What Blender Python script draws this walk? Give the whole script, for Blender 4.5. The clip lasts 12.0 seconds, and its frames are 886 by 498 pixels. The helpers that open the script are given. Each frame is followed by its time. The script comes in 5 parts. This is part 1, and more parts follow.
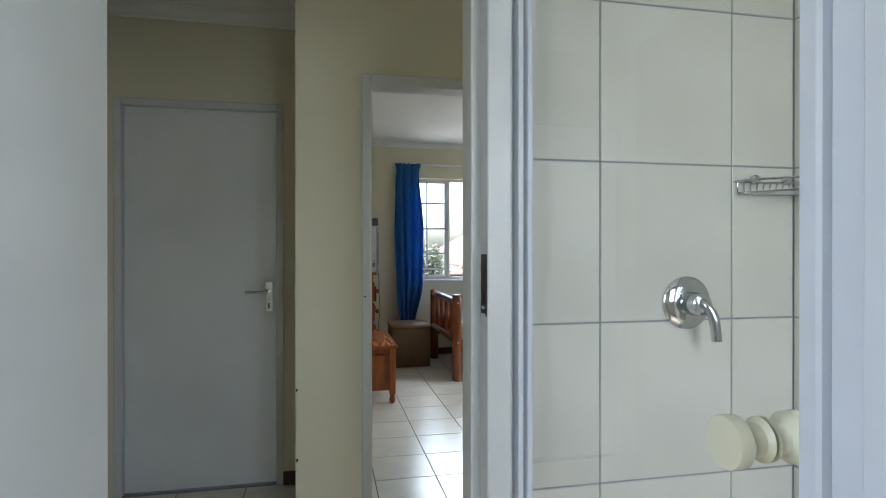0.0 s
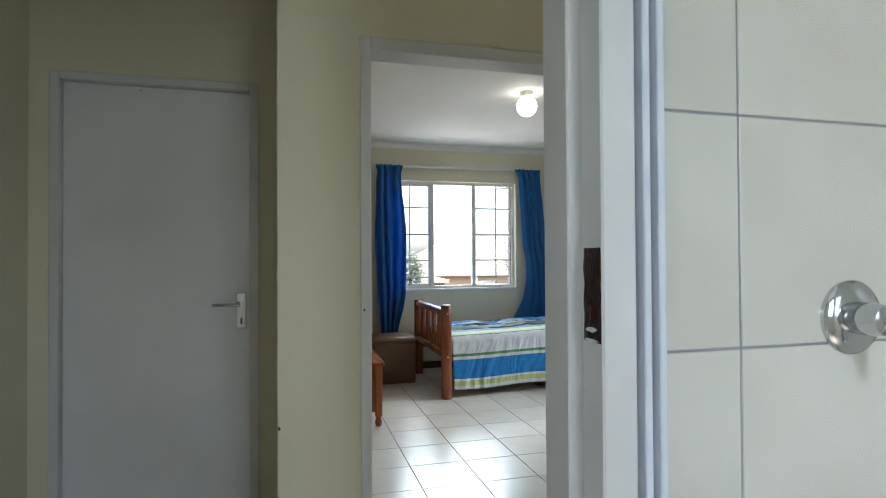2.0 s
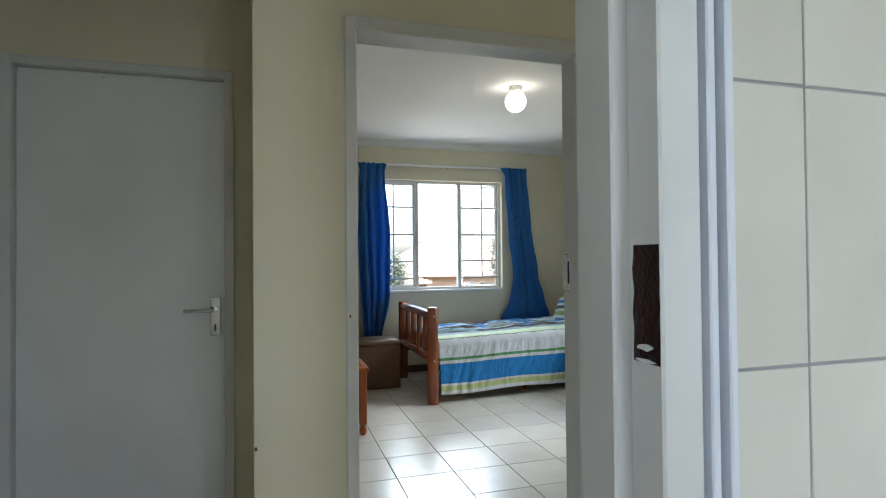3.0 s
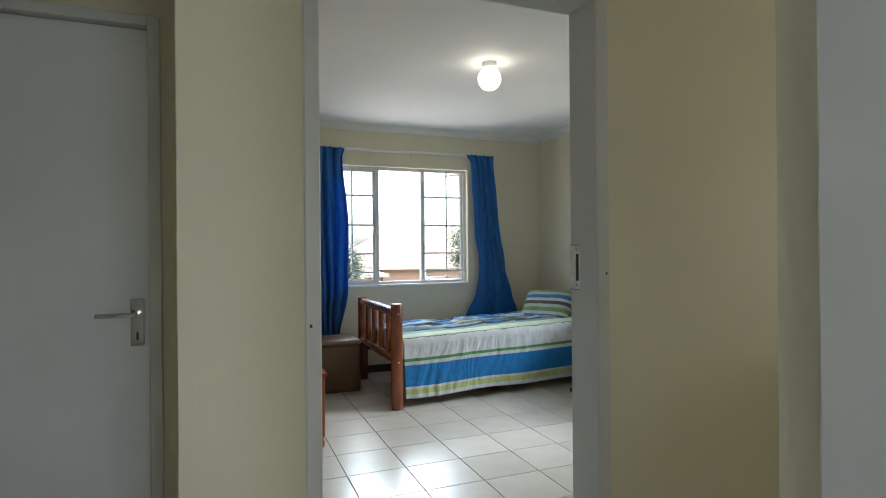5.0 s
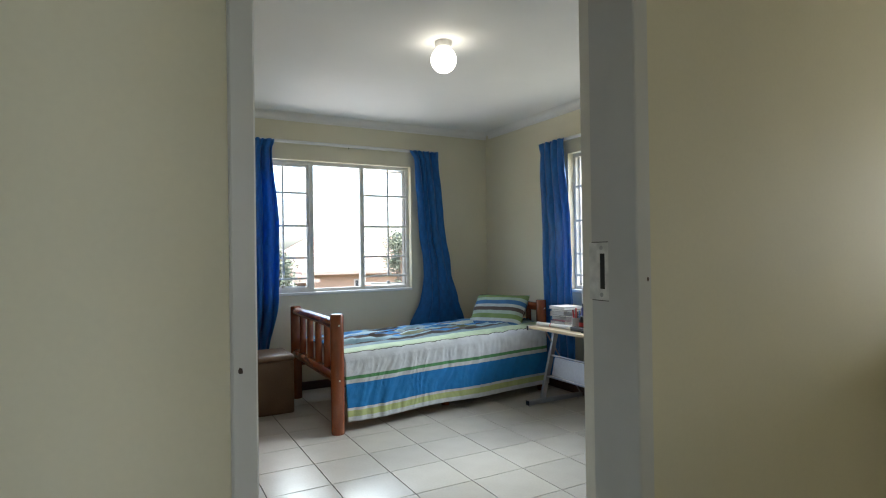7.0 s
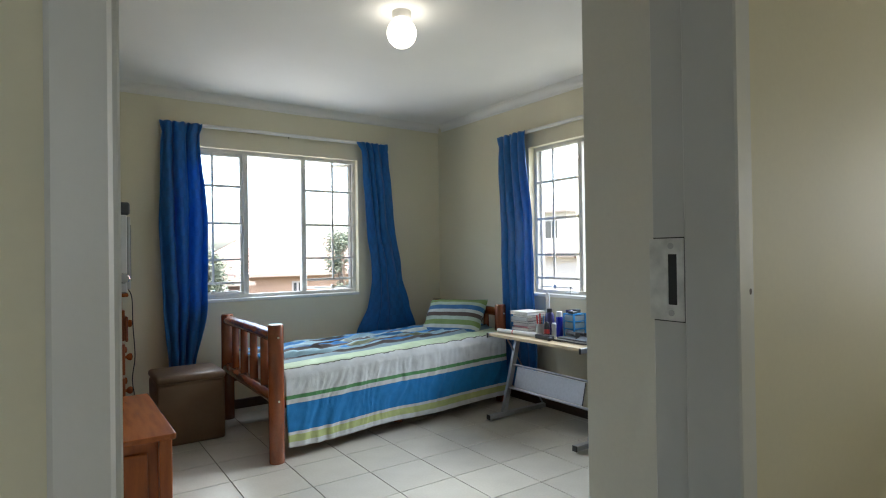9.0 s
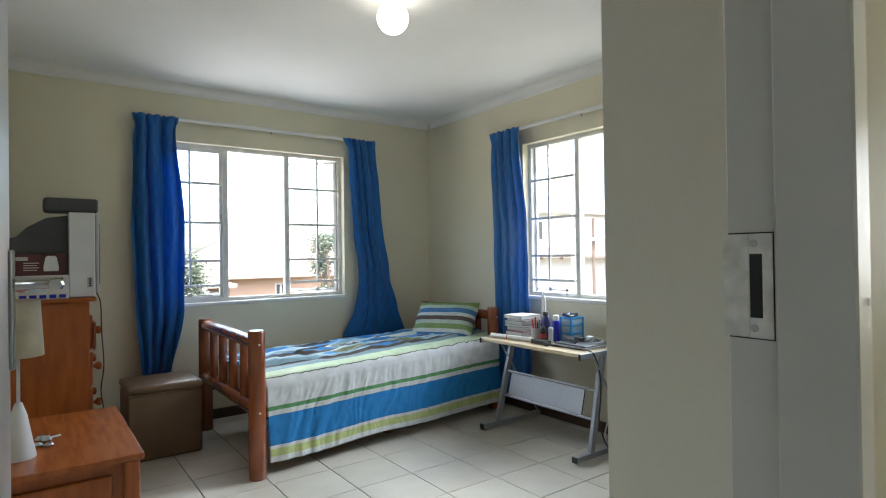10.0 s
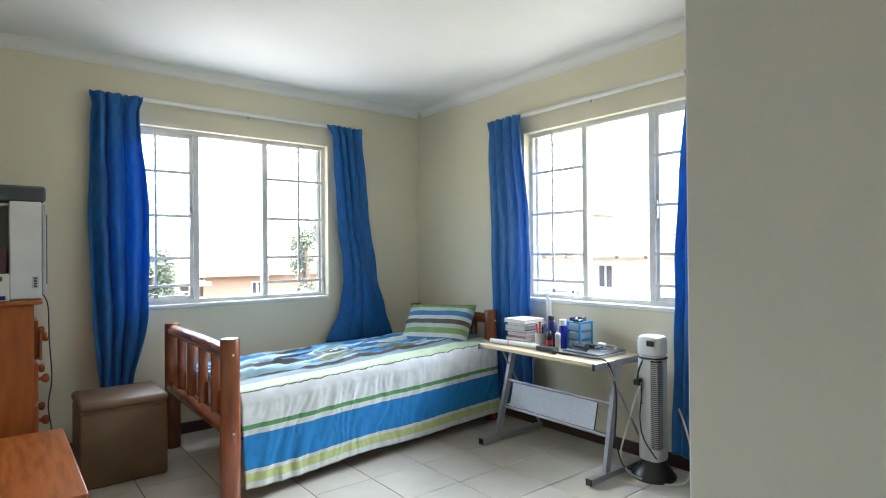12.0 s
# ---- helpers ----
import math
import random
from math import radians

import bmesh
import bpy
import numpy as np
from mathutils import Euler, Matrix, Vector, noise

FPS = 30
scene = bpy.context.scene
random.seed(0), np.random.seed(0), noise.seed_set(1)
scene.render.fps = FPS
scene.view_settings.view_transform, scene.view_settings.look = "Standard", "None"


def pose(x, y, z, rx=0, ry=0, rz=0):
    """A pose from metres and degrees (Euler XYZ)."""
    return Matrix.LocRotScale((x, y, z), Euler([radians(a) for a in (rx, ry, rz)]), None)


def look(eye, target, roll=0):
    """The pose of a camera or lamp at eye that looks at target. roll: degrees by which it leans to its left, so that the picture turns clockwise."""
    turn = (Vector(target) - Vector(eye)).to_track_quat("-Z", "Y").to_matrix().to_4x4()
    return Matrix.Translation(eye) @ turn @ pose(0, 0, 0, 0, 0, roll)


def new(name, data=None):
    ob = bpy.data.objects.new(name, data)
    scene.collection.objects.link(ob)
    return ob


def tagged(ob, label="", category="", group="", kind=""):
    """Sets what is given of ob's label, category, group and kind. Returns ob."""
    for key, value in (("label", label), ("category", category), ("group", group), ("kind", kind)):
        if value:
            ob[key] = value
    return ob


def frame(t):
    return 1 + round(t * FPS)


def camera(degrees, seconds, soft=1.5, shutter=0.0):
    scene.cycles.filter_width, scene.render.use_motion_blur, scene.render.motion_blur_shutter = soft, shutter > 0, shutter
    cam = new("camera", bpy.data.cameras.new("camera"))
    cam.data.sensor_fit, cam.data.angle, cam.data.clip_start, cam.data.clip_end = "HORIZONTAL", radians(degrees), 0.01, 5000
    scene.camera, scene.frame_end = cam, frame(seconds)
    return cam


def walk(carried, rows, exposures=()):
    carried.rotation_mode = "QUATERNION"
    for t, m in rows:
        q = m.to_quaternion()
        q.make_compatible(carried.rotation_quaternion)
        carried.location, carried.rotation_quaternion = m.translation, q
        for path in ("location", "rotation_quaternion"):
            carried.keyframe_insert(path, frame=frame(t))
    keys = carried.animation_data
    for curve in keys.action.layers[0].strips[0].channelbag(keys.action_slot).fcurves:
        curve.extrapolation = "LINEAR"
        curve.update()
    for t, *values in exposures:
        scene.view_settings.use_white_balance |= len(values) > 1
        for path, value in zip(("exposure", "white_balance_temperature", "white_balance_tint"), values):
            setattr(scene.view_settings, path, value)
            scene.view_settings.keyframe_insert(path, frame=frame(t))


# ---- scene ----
cam = camera(76.5, 12.0, soft=1.1)
PATH = [
    (0, (-1.283, -2.416, 1.27), (-0.868, -0.459, 1.265), -0.0),
    (0.5, (-1.285, -2.313, 1.262), (-0.848, -0.361, 1.265), -0.2),
    (1, (-1.295, -2.21, 1.254), (-0.839, -0.263, 1.266), -0.3),
    (1.5, (-1.326, -2.077, 1.254), (-0.843, -0.136, 1.274), -0.3),
    (2, (-1.349, -1.969, 1.245), (-0.83, -0.038, 1.272), -0.3),
    (2.5, (-1.348, -1.881, 1.244), (-0.796, 0.041, 1.279), -0.5),
    (4.5, (-1.314, -1.532, 1.247), (-0.629, 0.346, 1.243), -0.3),
    (5, (-1.307, -1.407, 1.242), (-0.573, 0.453, 1.243), -0.5),
    (5.5, (-1.296, -1.295, 1.238), (-0.498, 0.539, 1.244), -0.5),
    (6, (-1.287, -1.18, 1.235), (-0.427, 0.626, 1.244), -0.6),
    (6.5, (-1.259, -1.051, 1.235), (-0.349, 0.73, 1.243), -0.6),
    (7, (-1.246, -0.941, 1.232), (-0.287, 0.814, 1.245), -0.8),
    (9, (-1.127, -0.524, 1.232), (0.014, 1.119, 1.246), -0.8),
    (9.5, (-1.089, -0.419, 1.232), (0.076, 1.206, 1.247), -0.8),
    (10, (-1.053, -0.335, 1.23), (0.133, 1.276, 1.248), -0.8),
    (10.5, (-1.01, -0.239, 1.232), (0.194, 1.358, 1.251), -0.8),
    (11, (-0.984, -0.139, 1.235), (0.238, 1.444, 1.253), -0.7),
    (11.5, (-0.964, -0.062, 1.229), (0.271, 1.511, 1.243), -0.6),
    (12, (-0.927, 0.028, 1.229), (0.32, 1.592, 1.24), -0.5),
]
walk(cam, [(t, look(eye, target, roll)) for t, eye, target, roll in PATH],
     exposures=[(0, 4.2, 6400, 10), (2.5, 4.35, 6400, 10), (5.5, 4.3, 6480, 10), (7, 4.25, 6480, 10), (9, 4.32, 6500, 10), (10.5, 4.72, 6450, 10), (12, 5.1, 6350, 10)])

# ---------------------------------------------------------------- light
world = bpy.data.worlds.new("sky")
scene.world = world
world.use_nodes = True
wn = world.node_tree
sky = wn.nodes.new("ShaderNodeTexSky")
sky.sky_type, sky.sun_disc = "NISHITA", False
sky.sun_elevation, sky.sun_rotation = radians(58), radians(200)
sky.dust_density, sky.air_density = 4.0, 1.0
wn.links.new(sky.outputs[0], wn.nodes["Background"].inputs[0])
wn.nodes["Background"].inputs[1].default_value = 0.062

sun_data = bpy.data.lights.new("sun", "SUN")
sun_data.energy, sun_data.angle, sun_data.color = 0.5, radians(10), (1.0, 0.95, 0.88)
sun = new("sun", sun_data)
sun.matrix_world = look((-6, -14, 26), (0, 0, 0))


def added_daylight(eye, target, width, height, watts, colour):
    """An added area lamp that stands in for daylight."""
    data = bpy.data.lights.new("added_daylight", "AREA")
    data.shape, data.size, data.size_y, data.energy, data.color = "RECTANGLE", width, height, watts, colour
    ob = new("added_daylight", data)
    ob.matrix_world = look(eye, target)
    return ob


# Unseen lamps out in the yard, added as low sky to brighten the room.
added_daylight((0.44, 8.6, 3.95), (0.44, 4.2, 1.4), 4.4, 1.5, 36.0, (0.86, 0.95, 1.0))
added_daylight((6.4, 2.12, 4.2), (2.1, 2.12, 1.4), 4.4, 1.5, 36.0, (0.86, 0.95, 1.0))
# Unseen lamps above each window head, added to lift the floor near the walls.
added_daylight((0.44, 5.35, 3.1), (0.44, 3.2, 0.8), 2.2, 1.4, 3.6, (0.86, 0.95, 1.0))
added_daylight((3.25, 2.12, 3.1), (1.1, 2.12, 0.8), 2.2, 1.4, 3.6, (0.86, 0.95, 1.0))
# unseen lamps below the sills, added to lift the ceiling as yard bounce would
added_daylight((0.44, 5.40, -0.35), (0.44, 3.6, 2.0), 2.4, 2.0, 1.3, (0.94, 0.97, 1.0))
added_daylight((3.35, 2.12, -0.35), (1.5, 2.12, 2.0), 2.4, 2.0, 1.3, (0.94, 0.97, 1.0))
# Lamp set in the west bathroom window in place of its sky.
added_daylight((-2.50, -2.8, 1.6), (0, -2.0, 1.4), 0.9, 1.05, 0.48, (0.66, 0.84, 1.0))
# Lamp at the added rear opening, aimed to brighten the recess door.
added_daylight((-0.60, -3.52, 1.6), (-1.9, 0.7, 1.1), 0.65, 1.0, 0.84, (0.66, 0.82, 1.0))
# Lamp added at the unseen corridor end to brighten the corridor wall.
added_daylight((4.14, -0.6, 1.45), (0, -0.6, 0.3), 0.6, 1.1, 1.9, (0.93, 0.97, 1.0))


# ---------------------------------------------------------------- materials
def material(name, base, rough=0.5, metal=0.0, second=None, scale=6.0, amount=0.35, bump=0.0, bump_scale=60.0,
             spec=0.5, coat=0.0, stretch=(1, 1, 1), per_object=0.0, fine=0.0):
    """A surface with a slow stain, a fine grain, and a fine relief."""
    m = bpy.data.materials.new(name)
    m.use_nodes = True
    t = m.node_tree
    b = t.nodes["Principled BSDF"]
    b.inputs["Roughness"].default_value = rough
    b.inputs["Metallic"].default_value = metal
    b.inputs["Specular IOR Level"].default_value = spec
    b.inputs["Coat Weight"].default_value = coat
    co = t.nodes.new("ShaderNodeTexCoord")
    mp = t.nodes.new("ShaderNodeMapping")
    mp.inputs["Scale"].default_value = stretch
    t.links.new(co.outputs["Object"], mp.inputs[0])
    n1 = t.nodes.new("ShaderNodeTexNoise")
    n1.inputs["Scale"].default_value, n1.inputs["Detail"].default_value = scale, 6
    t.links.new(mp.outputs[0], n1.inputs["Vector"])
    mix = t.nodes.new("ShaderNodeMix")
    mix.data_type = "RGBA"
    mix.inputs[6].default_value = (*base, 1)
    mix.inputs[7].default_value = (*(second or [c * 0.82 for c in base]), 1)
    ramp = t.nodes.new("ShaderNodeMapRange")
    ramp.inputs[1].default_value, ramp.inputs[2].default_value = 0.35, 0.7
    ramp.inputs[4].default_value = amount * 2
    t.links.new(n1.outputs[0], ramp.inputs[0])
    t.links.new(ramp.outputs[0], mix.inputs[0])
    colour = mix.outputs[2]
    if per_object:
        info = t.nodes.new("ShaderNodeObjectInfo")
        hsv = t.nodes.new("ShaderNodeHueSaturation")
        mr = t.nodes.new("ShaderNodeMapRange")
        mr.inputs[3].default_value, mr.inputs[4].default_value = 1 - per_object, 1 + per_object
        t.links.new(info.outputs["Random"], mr.inputs[0])
        t.links.new(mr.outputs[0], hsv.inputs["Value"])
        t.links.new(colour, hsv.inputs["Color"])
        colour = hsv.outputs[0]
    if fine:
        n3 = t.nodes.new("ShaderNodeTexNoise")
        n3.inputs["Scale"].default_value, n3.inputs["Detail"].default_value = 90, 3
        t.links.new(mp.outputs[0], n3.inputs["Vector"])
        h2 = t.nodes.new("ShaderNodeHueSaturation")
        m2 = t.nodes.new("ShaderNodeMapRange")
        m2.inputs[1].default_value, m2.inputs[2].default_value = 0.3, 0.7
        m2.inputs[3].default_value, m2.inputs[4].default_value = 1 - fine, 1 + fine
        t.links.new(n3.outputs[0], m2.inputs[0])
        t.links.new(m2.outputs[0], h2.inputs["Value"])
        t.links.new(colour, h2.inputs["Color"])
        colour = h2.outputs[0]
    t.links.new(colour, b.inputs["Base Color"])
    if bump:
        n2 = t.nodes.new("ShaderNodeTexNoise")
        n2.inputs["Scale"].default_value, n2.inputs["Detail"].default_value = bump_scale, 4
        t.links.new(mp.outputs[0], n2.inputs["Vector"])
        bp = t.nodes.new("ShaderNodeBump")
        bp.inputs["Strength"].default_value, bp.inputs["Distance"].default_value = bump, 0.01
        t.links.new(n2.outputs[0], bp.inputs["Height"])
        t.links.new(bp.outputs[0], b.inputs["Normal"])
    return m


def glass_material(name, tint=(1, 1, 1), rough=0.0):
    """Thin clear glass: mostly straight through, with a mirror gloss that grows at the grazing angle."""
    m = bpy.data.materials.new(name)
    m.use_nodes = True
    t = m.node_tree
    t.nodes.remove(t.nodes["Principled BSDF"])
    out = t.nodes["Material Output"]
    tr = t.nodes.new("ShaderNodeBsdfTransparent")
    tr.inputs[0].default_value = (*tint, 1)
    gl = t.nodes.new("ShaderNodeBsdfGlossy")
    gl.inputs["Roughness"].default_value = rough
    lw = t.nodes.new("ShaderNodeLayerWeight")
    lw.inputs[0].default_value = 0.5
    pw = t.nodes.new("ShaderNodeMath")
    pw.operation, pw.inputs[1].default_value = "POWER", 5.0
    t.links.new(lw.outputs["Facing"], pw.inputs[0])
    fr = t.nodes.new("ShaderNodeMath")
    fr.operation, fr.inputs[1].default_value, fr.inputs[2].default_value = "MULTIPLY_ADD", 0.8, 0.03
    t.links.new(pw.outputs[0], fr.inputs[0])
    mx = t.nodes.new("ShaderNodeMixShader")
    t.links.new(fr.outputs[0], mx.inputs[0])
    t.links.new(tr.outputs[0], mx.inputs[1])
    t.links.new(gl.outputs[0], mx.inputs[2])
    t.links.new(mx.outputs[0], out.inputs[0])
    return m


def emitter(name, colour, strength):
    m = bpy.data.materials.new(name)
    m.use_nodes = True
    b = m.node_tree.nodes["Principled BSDF"]
    b.inputs["Base Color"].default_value = (0.9, 0.9, 0.88, 1)
    b.inputs["Emission Color"].default_value = (*colour, 1)
    b.inputs["Emission Strength"].default_value = strength
    return m


def fabric(name, stops, translucent=0.0, weave=400.0, axis=1, rough=0.85, check=0.0, sheen=0.0):
    """Woven cloth. stops: (place along the UV axis, colour), in steps."""
    m = bpy.data.materials.new(name)
    m.use_nodes = True
    t = m.node_tree
    b = t.nodes["Principled BSDF"]
    b.inputs["Roughness"].default_value = rough
    b.inputs["Sheen Weight"].default_value = sheen
    uv = t.nodes.new("ShaderNodeUVMap")
    sep = t.nodes.new("ShaderNodeSeparateXYZ")
    t.links.new(uv.outputs[0], sep.inputs[0])
    ramp = t.nodes.new("ShaderNodeValToRGB")
    ramp.color_ramp.interpolation = "CONSTANT"
    for i, (p, c) in enumerate(stops):
        e = ramp.color_ramp.elements[i] if i < 2 else ramp.color_ramp.elements.new(p)
        e.position, e.color = p, (*c, 1)
    t.links.new(sep.outputs[axis], ramp.inputs[0])
    n = t.nodes.new("ShaderNodeTexNoise")
    n.inputs["Scale"].default_value, n.inputs["Detail"].default_value = 14, 5
    co = t.nodes.new("ShaderNodeTexCoord")
    t.links.new(co.outputs["Object"], n.inputs["Vector"])
    hsv = t.nodes.new("ShaderNodeHueSaturation")
    mr = t.nodes.new("ShaderNodeMapRange")
    mr.inputs[1].default_value, mr.inputs[2].default_value = 0.3, 0.7
    mr.inputs[3].default_value, mr.inputs[4].default_value = 0.86, 1.08
    t.links.new(n.outputs[0], mr.inputs[0])
    value = mr.outputs[0]
    if check:
        ck = t.nodes.new("ShaderNodeTexChecker")
        ck.inputs["Scale"].default_value = 26
        t.links.new(uv.outputs[0], ck.inputs["Vector"])
        ma = t.nodes.new("ShaderNodeMath")
        ma.operation = "MULTIPLY_ADD"
        ma.inputs[1].default_value = check
        t.links.new(ck.outputs["Fac"], ma.inputs[0])
        t.links.new(value, ma.inputs[2])
        value = ma.outputs[0]
    t.links.new(value, hsv.inputs["Value"])
    t.links.new(ramp.outputs[0], hsv.inputs["Color"])
    t.links.new(hsv.outputs[0], b.inputs["Base Color"])
    wv = t.nodes.new("ShaderNodeTexNoise")
    wv.inputs["Scale"].default_value = weave
    t.links.new(co.outputs["Object"], wv.inputs["Vector"])
    bp = t.nodes.new("ShaderNodeBump")
    bp.inputs["Strength"].default_value, bp.inputs["Distance"].default_value = 0.25, 0.003
    t.links.new(wv.outputs[0], bp.inputs["Height"])
    t.links.new(bp.outputs[0], b.inputs["Normal"])
    if translucent:
        tl = t.nodes.new("ShaderNodeBsdfTranslucent")
        t.links.new(hsv.outputs[0], tl.inputs[0])
        mx = t.nodes.new("ShaderNodeMixShader")
        mx.inputs[0].default_value = translucent
        t.links.new(b.outputs[0], mx.inputs[1])
        t.links.new(tl.outputs[0], mx.inputs[2])
        t.links.new(mx.outputs[0], t.nodes["Material Output"].inputs[0])
    return m


CREAM = material("cream_wall_paint", (0.715, 0.668, 0.51), 0.6, second=(0.665, 0.618, 0.465), scale=1.5, amount=0.4, bump=0.03, bump_scale=40, fine=0.012)
WHITE = material("white_ceiling_paint", (0.83, 0.83, 0.81), 0.7, scale=1.2, amount=0.15, bump=0.05, bump_scale=30)
STUB = material("off_white_wall_paint", (0.80, 0.785, 0.735), 0.55, second=(0.75, 0.735, 0.68), scale=1.5, amount=0.3, bump=0.03, bump_scale=40, fine=0.012)
CORNICE = material("white_cornice_paint", (0.80, 0.79, 0.76), 0.6, scale=3, amount=0.2)
FRAME = material("grey_gloss_frame_paint", (0.65, 0.65, 0.64), 0.32, scale=5, amount=0.25, bump=0.06, bump_scale=25)
LEAF = material("grey_white_door_paint", (0.76, 0.765, 0.765), 0.29, scale=2.5, amount=0.25, bump=0.04, bump_scale=20)
SASH = material("window_frame_paint", (0.74, 0.72, 0.68), 0.45, scale=12, amount=0.4, bump=0.1, bump_scale=60)
TILE = material("cream_floor_tile", (0.63, 0.595, 0.525), 0.24, second=(0.57, 0.535, 0.465), scale=5, amount=0.4, bump=0.03, bump_scale=9, per_object=0.05, fine=0.03)
GROUT = material("dark_grout", (0.10, 0.09, 0.08), 0.9, scale=30, amount=0.5, bump=0.3, bump_scale=150)
WALLTILE = material("cream_wall_tile", (0.62, 0.60, 0.535), 0.14, second=(0.55, 0.53, 0.465), scale=3.5, amount=0.5, bump=0.02, bump_scale=8, per_object=0.03, fine=0.02)
WALLGROUT = material("grey_wall_grout", (0.30, 0.30, 0.32), 0.85, scale=20, amount=0.5)
SKIRT = material("dark_brown_skirting_wood", (0.06, 0.03, 0.02), 0.4, scale=12, stretch=(1, 1, 8), amount=0.4)
CHROME = material("chrome", (0.58, 0.59, 0.61), 0.08, 1.0, scale=40, amount=0.1)
STEEL = material("brushed_steel", (0.55, 0.55, 0.56), 0.3, 1.0, scale=80, amount=0.3)
ALU = material("white_lacquered_aluminium", (0.62, 0.64, 0.70), 0.35, 0.0, scale=20, amount=0.2)
PLATE = material("worn_white_plate_paint", (0.86, 0.86, 0.84), 0.35, second=(0.42, 0.42, 0.41), scale=35, amount=0.3, bump=0.15, bump_scale=90)
RUST = material("torn_dark_red_primer", (0.055, 0.012, 0.010), 0.35, second=(0.02, 0.008, 0.008), scale=40, amount=0.5, bump=0.5, bump_scale=80)
PINE = material("varnished_red_brown_pine", (0.30, 0.085, 0.030), 0.22, second=(0.16, 0.040, 0.016), scale=5, amount=0.5, bump=0.08, bump_scale=30, stretch=(3, 3, 0.8), coat=0.4, fine=0.08)
PINE_Y = material("varnished_pine_rail", (0.34, 0.10, 0.035), 0.22, second=(0.18, 0.048, 0.018), scale=5, amount=0.5, bump=0.08, bump_scale=30, stretch=(3, 0.8, 3), coat=0.4, fine=0.08)
ORANGE = material("orange_stained_pine", (0.39, 0.105, 0.022), 0.30, second=(0.26, 0.062, 0.014), scale=7, amount=0.5, bump=0.05, bump_scale=40, stretch=(4, 4, 0.6), fine=0.07)
ORANGE_Y = material("orange_stained_pine_top", (0.40, 0.115, 0.028), 0.24, second=(0.27, 0.066, 0.016), scale=7, amount=0.5, bump=0.05, bump_scale=40, stretch=(6, 0.7, 4), fine=0.07)
LEATHER = material("brown_leatherette", (0.165, 0.098, 0.052), 0.42, second=(0.125, 0.072, 0.038), scale=4, amount=0.5, bump=0.25, bump_scale=180)
BIRCH = material("pale_birch_laminate", (0.62, 0.50, 0.33), 0.3, second=(0.54, 0.42, 0.26), scale=8, amount=0.4, stretch=(6, 0.7, 4))
SILVER = material("silver_painted_steel", (0.36, 0.37, 0.40), 0.35, 0.5, scale=25, amount=0.2)
GREYPANEL = material("grey_perforated_panel", (0.42, 0.44, 0.49), 0.5, scale=60, amount=0.3)
BLACK = material("black_plastic", (0.014, 0.014, 0.016), 0.4, scale=20, amount=0.3, bump=0.1, bump_scale=200)
DARKGREY = material("dark_grey_plastic", (0.07, 0.075, 0.08), 0.45, scale=20, amount=0.3)
PLASTIC = material("white_plastic", (0.72, 0.73, 0.74), 0.4, scale=8, amount=0.2)
LIGHTGREY = material("light_grey_plastic", (0.48, 0.49, 0.50), 0.4, scale=8, amount=0.25)
PAPER = material("paper", (0.70, 0.69, 0.66), 0.8, scale=30, amount=0.3)
CREAMPLASTIC = material("cream_plastic_knob", (0.70, 0.66, 0.50), 0.35, scale=10, amount=0.2)
BLUEPLASTIC = material("blue_plastic", (0.03, 0.32, 0.74), 0.35, scale=10, amount=0.2)
DEEPBLUE = material("deep_blue_can", (0.012, 0.02, 0.35), 0.25, scale=10, amount=0.2)
PURPLE = material("dark_violet_bottle", (0.05, 0.05, 0.16), 0.25, scale=10, amount=0.2)
RED = material("red_plastic", (0.55, 0.05, 0.05), 0.35, scale=10, amount=0.2)
PINK = material("pink_print", (0.50, 0.20, 0.22), 0.5, scale=18, amount=0.5)
SHADE = fabric("cream_lampshade_cloth", [(0.0, (0.66, 0.60, 0.46)), (0.98, (0.6, 0.54, 0.4))], 0.35)
CABLEWHITE = material("white_cable", (0.62, 0.62, 0.58), 0.45, scale=10, amount=0.2)
GLASS = glass_material("window_glass", (0.97, 0.985, 0.98))
SHOWERGLASS = glass_material("shower_glass", (0.965, 0.975, 0.975))
GLOBE = emitter("lit_opal_globe", (1.0, 0.93, 0.80), 0.34)
CURTAIN = fabric("blue_satin_curtain", [(0.0, (0.011, 0.155, 0.46)), (0.99, (0.011, 0.15, 0.45))], 0.36, weave=300, rough=0.36, check=0.12, sheen=0.25)


# ---------------------------------------------------------------- building helpers
def part(name, bm, mat, parent=None, label="", smooth=False):
    me = bpy.data.meshes.new(name)
    bmesh.ops.recalc_face_normals(bm, faces=bm.faces[:])
    if smooth:
        for f in bm.faces:
            f.smooth = True
        for e in bm.edges:
            if len(e.link_faces) == 2 and e.calc_face_angle(0) > 0.7:
                e.smooth = False
    bm.to_mesh(me)
    bm.free()
    me.materials.append(mat)
    ob = new(name, me)
    if parent:
        ob.parent = parent
        up = parent
        while up.parent:
            up = up.parent
        if parent is up and up.type == "EMPTY":
            ob.matrix_parent_inverse = Matrix.Translation(up.location).inverted()
    return tagged(ob, label)


def thing(name, at, label, category, group=""):
    ob = new(name)
    ob.location = at
    ob.empty_display_size = 0.1
    return tagged(ob, label, category, group)


def setting(name, bm, mat, label="", category=""):
    return tagged(part(name, bm, mat), label, category, "", "structure")


